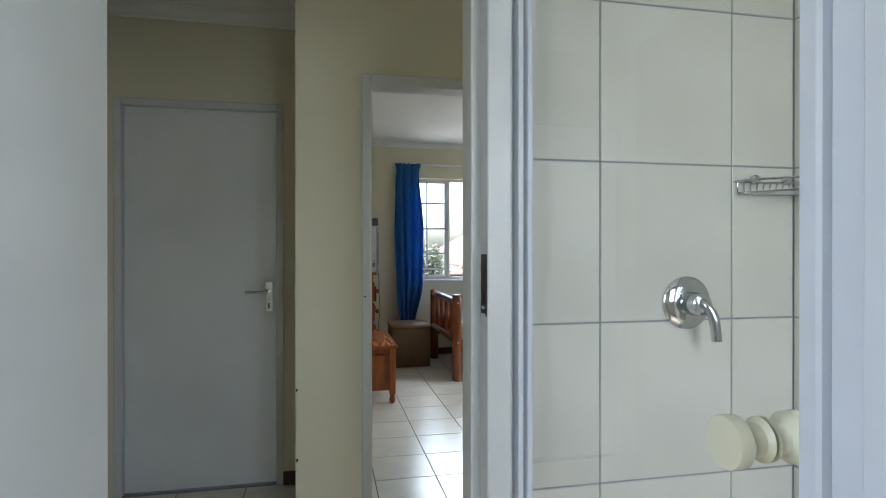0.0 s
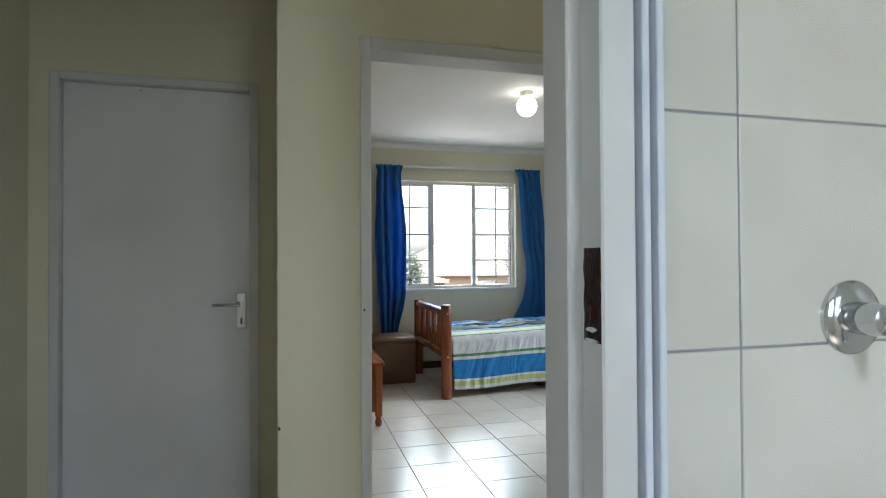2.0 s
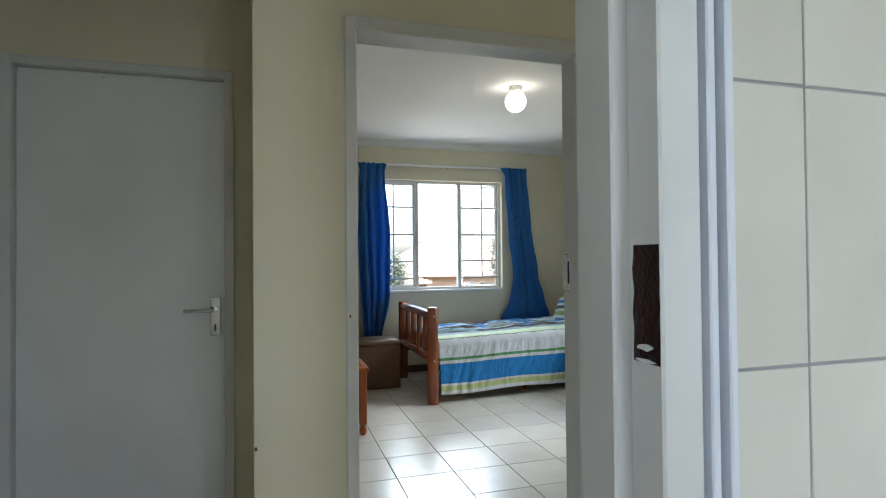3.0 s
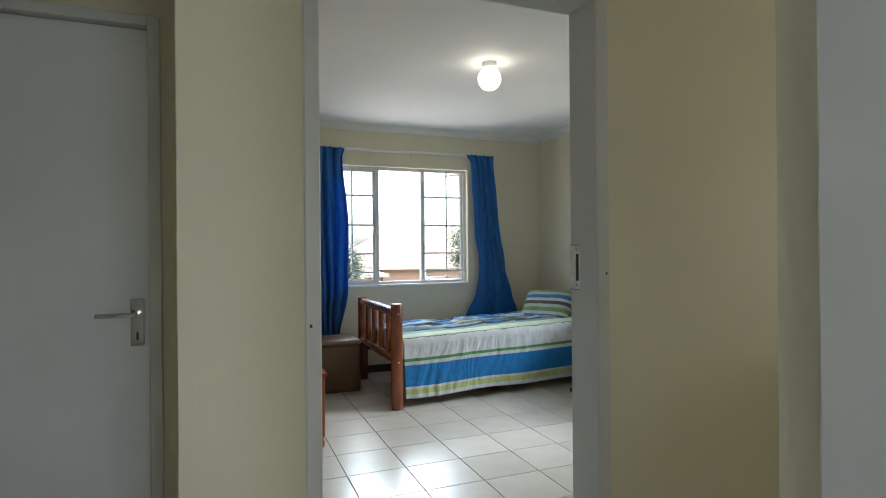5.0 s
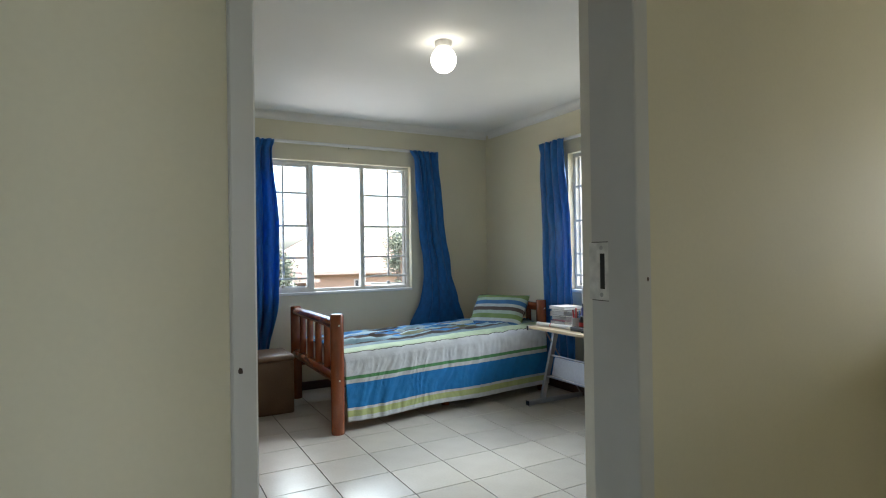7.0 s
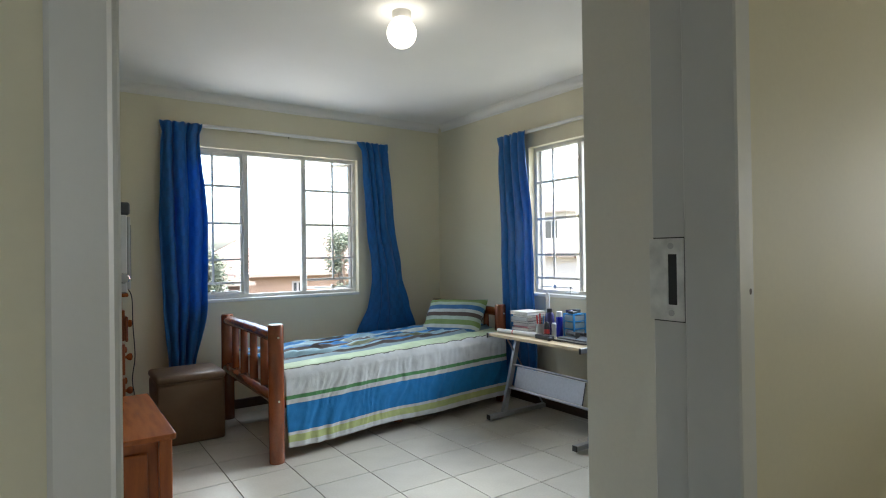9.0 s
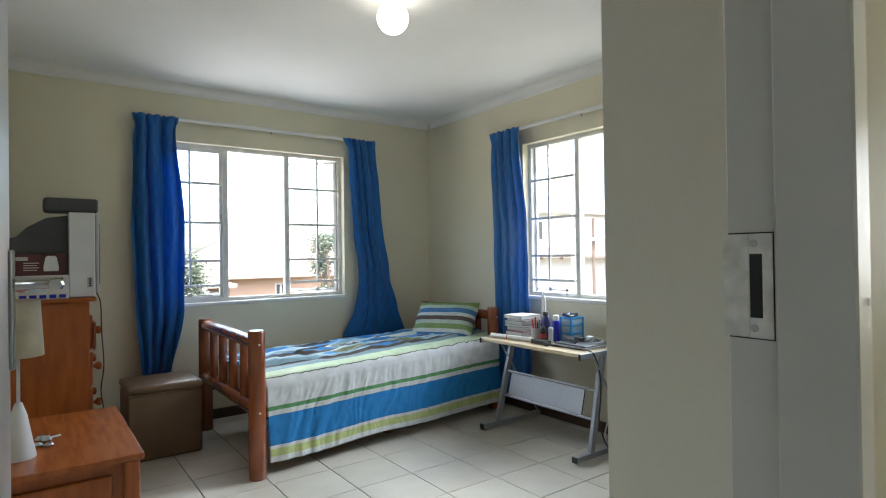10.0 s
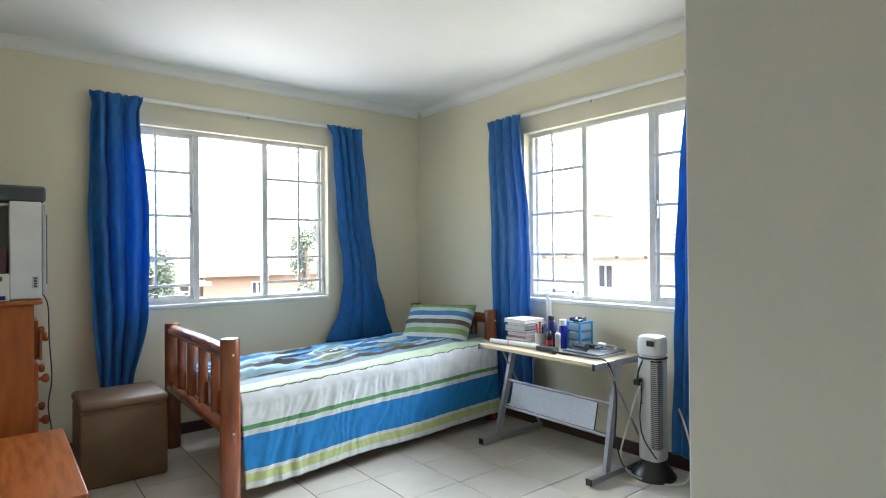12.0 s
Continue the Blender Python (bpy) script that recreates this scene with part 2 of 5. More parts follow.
def box(bm, x0, x1, y0, y1, z0, z1, bevel=0.0, seg=1):
    r = bmesh.ops.create_cube(bm, size=1.0)
    vs = r["verts"]
    for v in vs:
        v.co = ((x0 + x1) / 2 + v.co.x * (x1 - x0), (y0 + y1) / 2 + v.co.y * (y1 - y0), (z0 + z1) / 2 + v.co.z * (z1 - z0))
    if bevel:
        es = {e for v in vs for e in v.link_edges}
        bmesh.ops.bevel(bm, geom=list(es), offset=bevel, segments=seg, affect="EDGES", profile=0.5)
    return bm


def one(*a, **k):
    return box(bmesh.new(), *a, **k)


def rod(bm, p, q, r0, r1=None, seg=12):
    """A tapered round bar from p to q."""
    p, q = Vector(p), Vector(q)
    d = q - p
    m = Matrix.Translation((p + q) / 2) @ d.to_track_quat("Z", "Y").to_matrix().to_4x4()
    bmesh.ops.create_cone(bm, cap_ends=True, segments=seg, radius1=r0, radius2=r0 if r1 is None else r1, depth=d.length, matrix=m)
    return bm


def lathe(bm, profile, at, seg=24, axis=None):
    """Spins (radius, height) pairs about an axis through at."""
    turn = Vector(axis or (0, 0, 1)).to_track_quat("Z", "Y").to_matrix()
    rings = []
    for r, h in profile:
        rings.append([bm.verts.new(Vector(at) + turn @ Vector((r * math.cos(a), r * math.sin(a), h)))
                      for a in (2 * math.pi * i / seg for i in range(seg))])
    for a, b in zip(rings, rings[1:]):
        for i in range(seg):
            bm.faces.new((a[i], a[(i + 1) % seg], b[(i + 1) % seg], b[i]))
    bm.faces.new(rings[0][::-1])
    bm.faces.new(rings[-1])
    return bm


def tube(bm, pts, r, seg=8, steps=6):
    """A round bar or cable swept along a smooth line through pts."""
    p = [Vector(q) for q in pts]
    line = []
    for i in range(len(p) - 1):
        a, b, c, d = p[max(i - 1, 0)], p[i], p[i + 1], p[min(i + 2, len(p) - 1)]
        for k in range(steps):
            u = k / steps
            line.append(0.5 * ((2 * b) + (c - a) * u + (2 * a - 5 * b + 4 * c - d) * u * u + (3 * b - a - 3 * c + d) * u ** 3))
    line.append(p[-1])
    rings = []
    for i, q in enumerate(line):
        d = (line[min(i + 1, len(line) - 1)] - line[max(i - 1, 0)]).normalized()
        s = d.cross(Vector((0.13, 0.21, 0.97))).normalized()
        t = d.cross(s)
        rings.append([bm.verts.new(q + r * (math.cos(a) * s + math.sin(a) * t)) for a in (2 * math.pi * j / seg for j in range(seg))])
    for a, b in zip(rings, rings[1:]):
        for i in range(seg):
            bm.faces.new((a[i], a[(i + 1) % seg], b[(i + 1) % seg], b[i]))
    bm.faces.new(rings[0][::-1])
    bm.faces.new(rings[-1])
    return bm


def sheet(nu, nv, place, uvs=None):
    """A grid of nu x nv quads whose corners are place(u, v)."""
    bm = bmesh.new()
    layer = bm.loops.layers.uv.new("UVMap")
    g = [[bm.verts.new(place(i / nu, j / nv)) for j in range(nv + 1)] for i in range(nu + 1)]
    for i in range(nu):
        for j in range(nv):
            f = bm.faces.new((g[i][j], g[i + 1][j], g[i + 1][j + 1], g[i][j + 1]))
            for lp, (a, b) in zip(f.loops, ((i, j), (i + 1, j), (i + 1, j + 1), (i, j + 1))):
                lp[layer].uv = uvs(a / nu, b / nv) if uvs else (a / nu, b / nv)
    return bm


def thicken(ob, amount):
    m = ob.modifiers.new("thickness", "SOLIDIFY")
    m.thickness, m.offset = amount, 0
    return ob


# ---------------------------------------------------------------- plan
CEIL = 2.51
YA, XB, XL = 4.17, 2.09, -1.25         # inner faces: far window wall, side window wall, wall behind the chest
YD = -0.10                             # corridor face of the bedroom's door wall
REC_X, REC_Y = -1.394, 0.71            # corner of the recess and wall of the closed door
XC = -2.40                             # corridor's far left wall
YB0, YB1 = -1.22, -1.117               # bathroom wall, bathroom and corridor face
WA = (-0.31, 1.185, 0.885, 2.095)      # far window's opening: x, x, z, z
WB = (1.385, 2.855, 0.895, 2.085)      # side window's opening: y, y, z, z
XS = -0.13                             # shower's end wall
BACK = -3.45                           # bathroom's rear wall

# ---- walls
bm = bmesh.new()
box(bm, XL - 0.144, WA[0], YA, YA + 0.16, 0, 2.6)
box(bm, WA[1], XB + 0.16, YA, YA + 0.16, 0, 2.6)
box(bm, WA[0], WA[1], YA, YA + 0.16, 0, WA[2])
box(bm, WA[0], WA[1], YA, YA + 0.16, WA[3], 2.6)
setting("wall_north", bm, CREAM, "cream painted plaster wall with a steel window", "wall")
bm = bmesh.new()
box(bm, XB, XB + 0.16, 0.03, WB[0], 0, 2.6)
box(bm, XB, XB + 0.16, WB[1], YA, 0, 2.6)
box(bm, XB, XB + 0.16, WB[0], WB[1], 0, WB[2])
box(bm, XB, XB + 0.16, WB[0], WB[1], WB[3], 2.6)
setting("wall_east", bm, CREAM, "cream painted plaster wall with a second steel window", "wall")
bm = bmesh.new()
box(bm, REC_X, XL, YD, YA, 0, 2.6)
setting("wall_west", bm, CREAM, "cream painted plaster wall behind the chest", "wall")
bm = bmesh.new()
box(bm, XL, -1.127, YD, 0.03, 0, 2.6)
box(bm, -0.296, 4.3, YD, 0.03, 0, 2.6)
box(bm, -1.127, -0.296, YD, 0.03, 1.975, 2.6)
setting("wall_south", bm, CREAM, "cream painted wall round the bedroom doorway", "wall")
setting("wall_stub", one(0.184, 0.30, 0.03, 0.619, 0, 2.6, 0.004), STUB, "short off-white wall beside the bedroom doorway", "wall")
bm = bmesh.new()
box(bm, XC - 0.12, -2.318, REC_Y, REC_Y + 0.14, 0, 2.6)
box(bm, -1.497, REC_X, REC_Y, REC_Y + 0.14, 0, 2.6)
box(bm, -2.318, -1.497, REC_Y, REC_Y + 0.14, 2.035, 2.6)
setting("wall_recess", bm, CREAM, "cream wall round the closed corridor door", "wall")
setting("wall_corridor_west", one(XC - 0.12, XC, YB0, REC_Y, 0, 2.6), CREAM, "cream painted corridor wall", "wall")
# Unseen end wall, added with an opening to hold the corridor's lamp.
bm = bmesh.new()
box(bm, 4.18, 4.3, YB1, YD, 0, 0.9)
box(bm, 4.18, 4.3, YB1, YD, 2.1, 2.6)
box(bm, 4.18, 4.3, YB1, -0.95, 0.9, 2.1)
box(bm, 4.18, 4.3, -0.25, YD, 0.9, 2.1)
setting("added_corridor_end", bm, CREAM, "unseen cream wall at the corridor's end with an opening added for light", "wall")
bm = bmesh.new()
box(bm, XC - 0.12, -1.79, YB0, YB1, 0, 2.6)
box(bm, -0.908, 4.3, YB0, YB1, 0, 2.6)
box(bm, -1.79, -0.908, YB0, YB1, 2.035, 2.6)
box(bm, -0.932, -0.908, -1.174, YB1, 0, 2.035)
setting("wall_bathroom", bm, CREAM, "cream painted wall between corridor and bathroom", "wall")
# Unseen rear wall, left open where the second window is added.
bm = bmesh.new()
box(bm, XC - 0.12, -0.95, BACK - 0.14, BACK, 0, 2.6)
box(bm, -0.25, XS + 0.14, BACK - 0.14, BACK, 0, 2.6)
box(bm, -0.95, -0.25, BACK - 0.14, BACK, 0, 1.05)
box(bm, -0.95, -0.25, BACK - 0.14, BACK, 2.15, 2.6)
setting("wall_bathroom_rear", bm, CREAM, "plain bathroom wall", "wall")
bm = bmesh.new()
box(bm, XC - 0.12, XC, BACK, -3.25, 0, 2.6)
box(bm, XC - 0.12, XC, -2.35, YB0, 0, 2.6)
box(bm, XC - 0.12, XC, -3.25, -2.35, 0, 1.05)
box(bm, XC - 0.12, XC, -3.25, -2.35, 2.15, 2.6)
setting("wall_bathroom_west", bm, CREAM, "plain bathroom wall with a window", "wall")
setting("wall_bathroom_east", one(XS, XS + 0.14, BACK, YB0, 0, 2.6), WALLGROUT, "tiled shower end wall", "wall")
setting("ceiling", one(XC - 0.12, XB + 0.16, BACK - 0.14, YA + 0.16, CEIL, CEIL + 0.09), WHITE, "smooth white painted ceiling", "ceiling")
# Unseen stretch of corridor, lengthened to even out the end lamp's light.
setting("ceiling_corridor", one(XB + 0.16, 4.3, YB0, 0.03, CEIL, CEIL + 0.09), WHITE, "white painted corridor ceiling", "ceiling")
setting("floor_corridor", one(XB + 0.16, 4.3, YB0, 0.03, -0.12, -0.0035), TILE, "cream corridor floor", "floor")


def cornice(name, p, q, inward):
    """A coved plaster cornice along the wall's top from p to q."""
    p, q, n = Vector(p), Vector(q), Vector(inward)
    prof = [(0, 0.068)] + [(0.008 + 0.055 * (1 - math.cos(a)), 0.06 - 0.055 * math.sin(a)) for a in [math.pi / 2 * i / 6 for i in range(7)]] + [(0.068, 0.0), (0, 0)]
    bm = bmesh.new()
    ends = [[bm.verts.new(e + n * a + Vector((0, 0, CEIL - b))) for a, b in prof] for e in (p, q)]
    k = len(prof)
    for i in range(k):
        bm.faces.new((ends[0][i], ends[0][(i + 1) % k], ends[1][(i + 1) % k], ends[1][i]))
    bm.faces.new(ends[0])
    bm.faces.new(ends[1][::-1])
    return setting(name, bm, CORNICE, "white coved plaster cornice", "cornice")


cornice("cornice_north", (XL, YA, 0), (XB, YA, 0), (0, -1, 0))
cornice("cornice_east", (XB, 0.03, 0), (XB, YA - 0.066, 0), (-1, 0, 0))
cornice("cornice_west", (XL, 0.03, 0), (XL, YA - 0.066, 0), (1, 0, 0))
cornice("cornice_recess", (XC, REC_Y, 0), (REC_X, REC_Y, 0), (0, -1, 0))

for nm, b in (("baseboard_north", (XL, XB, YA - 0.016, YA, 0, 0.075)), ("baseboard_east", (XB - 0.016, XB, 0.03, YA - 0.018, 0, 0.075)),
              ("baseboard_recess", (-1.497, REC_X, REC_Y - 0.014, REC_Y, 0, 0.07))):
    setting(nm, one(*b, 0.003), SKIRT, "dark brown wooden skirting board", "skirting board")


# ---- windows
def window(name, flip, opening, plane, label, swung=0.0):
    """A steel window of a fixed middle light between two casements with burglar bars.
    flip: False along x in the far wall, True along y in the side wall; swung: degrees that the second casement stands open."""
    a0, a1, z0, z1 = opening
    w = thing(name, ((a0 + a1) / 2, plane, z0) if not flip else (plane, (a0 + a1) / 2, z0), label, "window", "steel bedroom windows")
    w["kind"] = "structure"

    def b(bm, u0, u1, d0, d1, h0, h1, bev=0.0):
        if flip:
            return box(bm, plane + d0, plane + d1, u0, u1, h0, h1, bev)
        return box(bm, u0, u1, plane + d0, plane + d1, h0, h1, bev)

    third = (a1 - a0) / 3
    m = [a0, a0 + third, a0 + 2 * third, a1]
    bm = bmesh.new()
    b(bm, a0, a0 + 0.03, 0, 0.045, z0, z1)
    b(bm, a1 - 0.03, a1, 0, 0.045, z0, z1)
    b(bm, a0 + 0.03, a1 - 0.03, 0, 0.045, z0, z0 + 0.03)
    b(bm, a0 + 0.03, a1 - 0.03, 0, 0.045, z1 - 0.03, z1)
    part("window_frame", bm, SASH, w)
    for i in (1, 2):
        part("mullion", b(bmesh.new(), m[i] - 0.02, m[i] + 0.02, -0.004, 0.049, z0 + 0.03, z1 - 0.03, 0.003), SASH, w)
    for k, (u0, u1) in enumerate(((m[0] + 0.03, m[1] - 0.02), (m[2] + 0.02, m[3] - 0.03))):
        s = b(bmesh.new(), u0, u0 + 0.022, 0.012, 0.04, z0 + 0.03, z1 - 0.03)
        b(s, u1 - 0.022, u1, 0.012, 0.04, z0 + 0.03, z1 - 0.03)
        b(s, u0 + 0.022, u1 - 0.022, 0.012, 0.04, z0 + 0.03, z0 + 0.052)
        b(s, u0 + 0.022, u1 - 0.022, 0.012, 0.04, z1 - 0.052, z1 - 0.03)
        pane = b(bmesh.new(), u0 + 0.02, u1 - 0.02, 0.024, 0.028, z0 + 0.05, z1 - 0.05)
        handle = b(bmesh.new(), *((u1 - 0.024, u1 - 0.006) if not k else (u0 + 0.006, u0 + 0.024)), 0.004, 0.014, z0 + 0.50 * (z1 - z0), z0 + 0.56 * (z1 - z0), 0.003)
        b(handle, *((u1 - 0.018, u1 - 0.010) if not k else (u0 + 0.010, u0 + 0.018)), -0.012, 0.006, z0 + 0.44 * (z1 - z0), z0 + 0.53 * (z1 - z0), 0.002)
        if k and swung:
            hinge = (plane + 0.034, u1, 0) if flip else (u1, plane + 0.034, 0)
            turn = Matrix.Rotation(radians(swung if flip else -swung), 3, "Z")
            for piece in (s, pane, handle):
                bmesh.ops.rotate(piece, cent=hinge, matrix=turn, verts=piece.verts[:])
        sash = part("casement", s, SASH, w)
        part("pane", pane, GLASS, sash).visible_shadow = False
        part("handle", handle, STEEL, sash)
        h = z1 - z0
        for z in (z0 + 0.105 * h, z0 + 0.262 * h, z0 + 0.505 * h, z0 + 0.755 * h):
            part("burglar_bar", b(bmesh.new(), u0, u1, -0.010, 0.004, z - 0.009, z + 0.009), SASH, w)
        c = (u0 + u1) / 2 + (0.02 if k else -0.02)
        part("burglar_bar", b(bmesh.new(), c - 0.0075, c + 0.0075, -0.022, -0.010, z0 + 0.105 * h, z1 - 0.03), SASH, w)
        st = bmesh.new()
        b(st, u0 + 0.06, u1 - 0.05, -0.006, 0.004, z0 + 0.05, z0 + 0.058)
        b(st, c - 0.015, c + 0.015, -0.02, 0.004, z0 + 0.045, z0 + 0.075, 0.003)
        part("casement_stay", st, STEEL, w)
    part("pane", b(bmesh.new(), m[1] + 0.02, m[2] - 0.02, 0.024, 0.028, z0 + 0.03, z1 - 0.03), GLASS, w).visible_shadow = False
    sill = bmesh.new()
    if flip:
        box(sill, XB - 0.012, plane, a0 - 0.0, a1, z0 - 0.022, z0 + 0.002, 0.003)
    else:
        box(sill, a0, a1, YA - 0.012, plane, z0 - 0.022, z0 + 0.002, 0.003)
    part("window_sill", sill, CORNICE, w)
    return w


window("window_1", False, WA, YA + 0.06, "steel window with burglar bars, one casement swung open, behind the bed", 40)
window("window_2", True, WB, XB + 0.06, "steel window with burglar bars, one casement wide open, above the desk", 88)

# bathroom window behind the walk
bw = tagged(thing("window_3", (XC - 0.06, -2.8, 1.05), "bathroom window", "window"), kind="structure")
bm = bmesh.new()
box(bm, XC - 0.09, XC - 0.04, -3.25, -3.21, 1.05, 2.15)
box(bm, XC - 0.09, XC - 0.04, -2.39, -2.35, 1.05, 2.15)
box(bm, XC - 0.09, XC - 0.04, -3.21, -2.39, 1.05, 1.09)
box(bm, XC - 0.09, XC - 0.04, -3.21, -2.39, 2.11, 2.15)
part("window_frame", bm, SASH, bw)
# Unseen second window, added to let light reach the recess door.
bw2 = tagged(thing("added_window_4", (-0.6, BACK - 0.06, 1.05), "unseen small window added beside the shower to light the recess", "window"), kind="structure")
bm = bmesh.new()
box(bm, -0.95, -0.91, BACK - 0.07, BACK - 0.02, 1.05, 2.15)
box(bm, -0.29, -0.25, BACK - 0.07, BACK - 0.02, 1.05, 2.15)
box(bm, -0.91, -0.29, BACK - 0.07, BACK - 0.02, 1.05, 1.09)
box(bm, -0.91, -0.29, BACK - 0.07, BACK - 0.02, 2.11, 2.15)
part("window_frame", bm, SASH, bw2)


# ---- door frames, leaves and locks
def lever(bm, at, side, out):
    """A lever that springs out of a plate at `at`; out: unit way off the leaf, side: unit way of the lever."""
    at, s, o = Vector(at), Vector(side), Vector(out)
    rod(bm, at, at + o * 0.05, 0.010, 0.009)
    tube(bm, [at + o * 0.048, at + o * 0.05 + s * 0.03, at + o * 0.052 + s * 0.075, at + o * 0.046 + s * 0.115], 0.008, 8, 4)
    return bm


bf = tagged(thing("door_frame_bedroom", (-0.70, YD, 0), "grey painted pressed steel frame of the bedroom doorway", "door frame"), kind="structure")
TOP = 1.935
for nm, xo, xs, xr in (("jamb", -1.131, -1.095, -1.108), ("jamb", -0.292, -0.335, -0.323)):
    bm = bmesh.new()
    box(bm, min(xo, xs), max(xo, xs), YD - 0.012, -0.028, 0, TOP + 0.045, 0.003)
    box(bm, min(xo, xr), max(xo, xr), -0.0275, 0.034, 0, TOP + 0.045, 0.002)
    j = part(nm, bm, FRAME, bf)
    if xo > -0.5:
        bm = bmesh.new()
        y0, y1, z0, z1 = -0.022, 0.022, 1.12, 1.25
        box(bm, -0.3255, -0.3225, y0, y0 + 0.012, z0, z1)
        box(bm, -0.3255, -0.3225, y1 - 0.016, y1 + 0.017, z0, z1, 0.001)
        box(bm, -0.3255, -0.3225, y0 + 0.012, y1 - 0.016, z0, z0 + 0.025)
        box(bm, -0.3255, -0.3225, y0 + 0.012, y1 - 0.016, z1 - 0.025, z1)
        sp = part("strike_plate", bm, PLATE, j, "worn white painted steel strike plate")
        # Shade round the plate and in its hole is put in as black pieces.
        part("plate_gap_shade", one(-0.3237, -0.3226, y0 - 0.0012, y1 + 0.010, z0 - 0.0018, z1 + 0.0018), BLACK, sp)
        part("strike_hole_shade", one(-0.3235, -0.3228, y0 + 0.012, y1 - 0.016, z0 + 0.025, z1 - 0.025), BLACK, sp)
        for z in (z0 + 0.012, z1 - 0.012):
            part("screw", rod(bmesh.new(), (-0.3265, 0.0, z), (-0.3255, 0.0, z), 0.005), STEEL, sp)
bm = bmesh.new()
box(bm, -1.095, -0.335, YD - 0.012, -0.028, TOP, TOP + 0.045, 0.003)
box(bm, -1.108, -0.323, -0.0275, 0.034, TOP + 0.012, TOP + 0.045, 0.002)
part("head", bm, FRAME, bf)

cf = tagged(thing("door_frame_recess", (-1.9, REC_Y, 0), "grey painted pressed steel frame of the closed door", "door frame"), kind="structure")
for xo, xs in ((-2.322, -2.285), (-1.493, -1.532)):
    part("jamb", one(min(xo, xs), max(xo, xs), REC_Y - 0.012, REC_Y + 0.10, 0, 2.033, 0.003), FRAME, cf)
part("head", one(-2.285, -1.532, REC_Y - 0.012, REC_Y + 0.10, 1.998, 2.033, 0.003), FRAME, cf)

d = tagged(thing("door_1", (-1.9, 0.74, 0), "closed grey-white flush door with a chrome lever handle", "door"), kind="structure")
leaf = part("door_leaf", one(-2.284, -1.533, 0.738, 0.778, 0.008, 1.996, 0.002), LEAF, d)
hw = part("lock_plate", one(-1.592, -1.550, 0.730, 0.738, 0.925, 1.085, 0.003, 2), CHROME, leaf)
part("lever", lever(bmesh.new(), (-1.571, 0.731, 1.035), (-1, 0, 0), (0, -1, 0)), CHROME, hw, smooth=True)
# The keyhole's dark inside is a black block on the plate.
part("keyhole_shade", one(-1.575, -1.567, 0.7285, 0.731, 0.945, 0.972, 0.001), BLACK, hw)
part("hook", rod(bmesh.new(), (-1.985, 0.738, 1.98), (-1.985, 0.725, 1.975), 0.004), STEEL, leaf)

d = tagged(thing("door_2", (-1.085, 0.03, 0), "bedroom door standing wide open, grey-white with a chrome lock plate", "door"), kind="structure")
leaf = part("door_leaf", one(-1.118, -1.078, 0.036, 0.775, 0.010, 1.943, 0.002), LEAF, d)
hw = part("lock_plate", one(-1.078, -1.070, 0.69, 0.735, 1.07, 1.245, 0.003, 2), CHROME, leaf)
part("lever", lever(bmesh.new(), (-1.071, 0.712, 1.195), (0, -1, 0), (1, 0, 0)), CHROME, hw, smooth=True)
part("latch_plate", one(-1.109, -1.087, 0.775, 0.7775, 1.08, 1.23), STEEL, leaf)

df = tagged(thing("door_frame_bathroom", (-1.32, YB0, 0), "grey painted pressed steel frame of the bathroom doorway", "door frame"), kind="structure")
for s in (1, -1):
    cx = -1.351
    h = 0.406
    bm = bmesh.new()
    dx, dy = (-0.03, -0.06) if s == 1 else (0.0, 0.0)
    xs = [cx + s * v + dx for v in (h, h + (0.072 if s == 1 else 0.06), h + 0.02)]
    box(bm, min(xs[0], xs[1]), max(xs[0], xs[1]), -1.193 + dy, -1.115 + dy, 0, 2.04, 0.003)
    box(bm, min(xs[2], xs[1]), max(xs[2], xs[1]), -1.25 + dy, -1.1935 + dy, 0, 2.04, 0.003)
    j = part("jamb", bm, FRAME, df)
    if s == 1:
        bm = bmesh.new()
        n = 10
        left = [(-1.3075 + 0.0004 * math.sin(i * 2.3), 1.128 + 0.128 * i / n) for i in range(n + 1)]
        right = [(-1.263 + 0.0012 * math.sin(i * 1.7 + 1), 1.128 + 0.128 * i / n) for i in range(n + 1)]
        lv = [bm.verts.new((-0.9562 + 0.0004 * math.sin(i * 3), y, z)) for i, (y, z) in enumerate(left)]
        rv = [bm.verts.new((-0.9562 + 0.0004 * math.cos(i * 2), y, z)) for i, (y, z) in enumerate(right)]
        for i in range(n):
            bm.faces.new((lv[i], rv[i], rv[i + 1], lv[i + 1]))
        bmesh.ops.solidify(bm, geom=bm.faces[:], thickness=0.0008)
        hole = part("torn_strike", bm, RUST, j, "dark red patch where the strike plate was torn out")
        for k, (ya, za, w, hh) in enumerate(((-1.297, 1.1415, 0.026, 0.007), (-1.284, 1.155, 0.006, 0.026), (-1.299, 1.1285, 0.030, 0.004))):
            fb = bmesh.new()
            rings = [[fb.verts.new((x, ya + w * (0.5 + (0.5 + 0.09 * math.sin(5 * q + k)) * math.cos(q * 0.6283)), za + hh * (0.5 + (0.5 + 0.12 * math.sin(3 * q + 2 * k)) * math.sin(q * 0.6283)))) for q in range(10)] for x in (-0.9560, -0.9580)]
            fb.faces.new(rings[1])
            for q in range(10):
                fb.faces.new((rings[0][q], rings[0][(q + 1) % 10], rings[1][(q + 1) % 10], rings[1][q]))
            bmesh.ops.recalc_face_normals(fb, faces=fb.faces[:])
            part("paint_flake", fb, PLASTIC if k != 1 else RUST, hole)
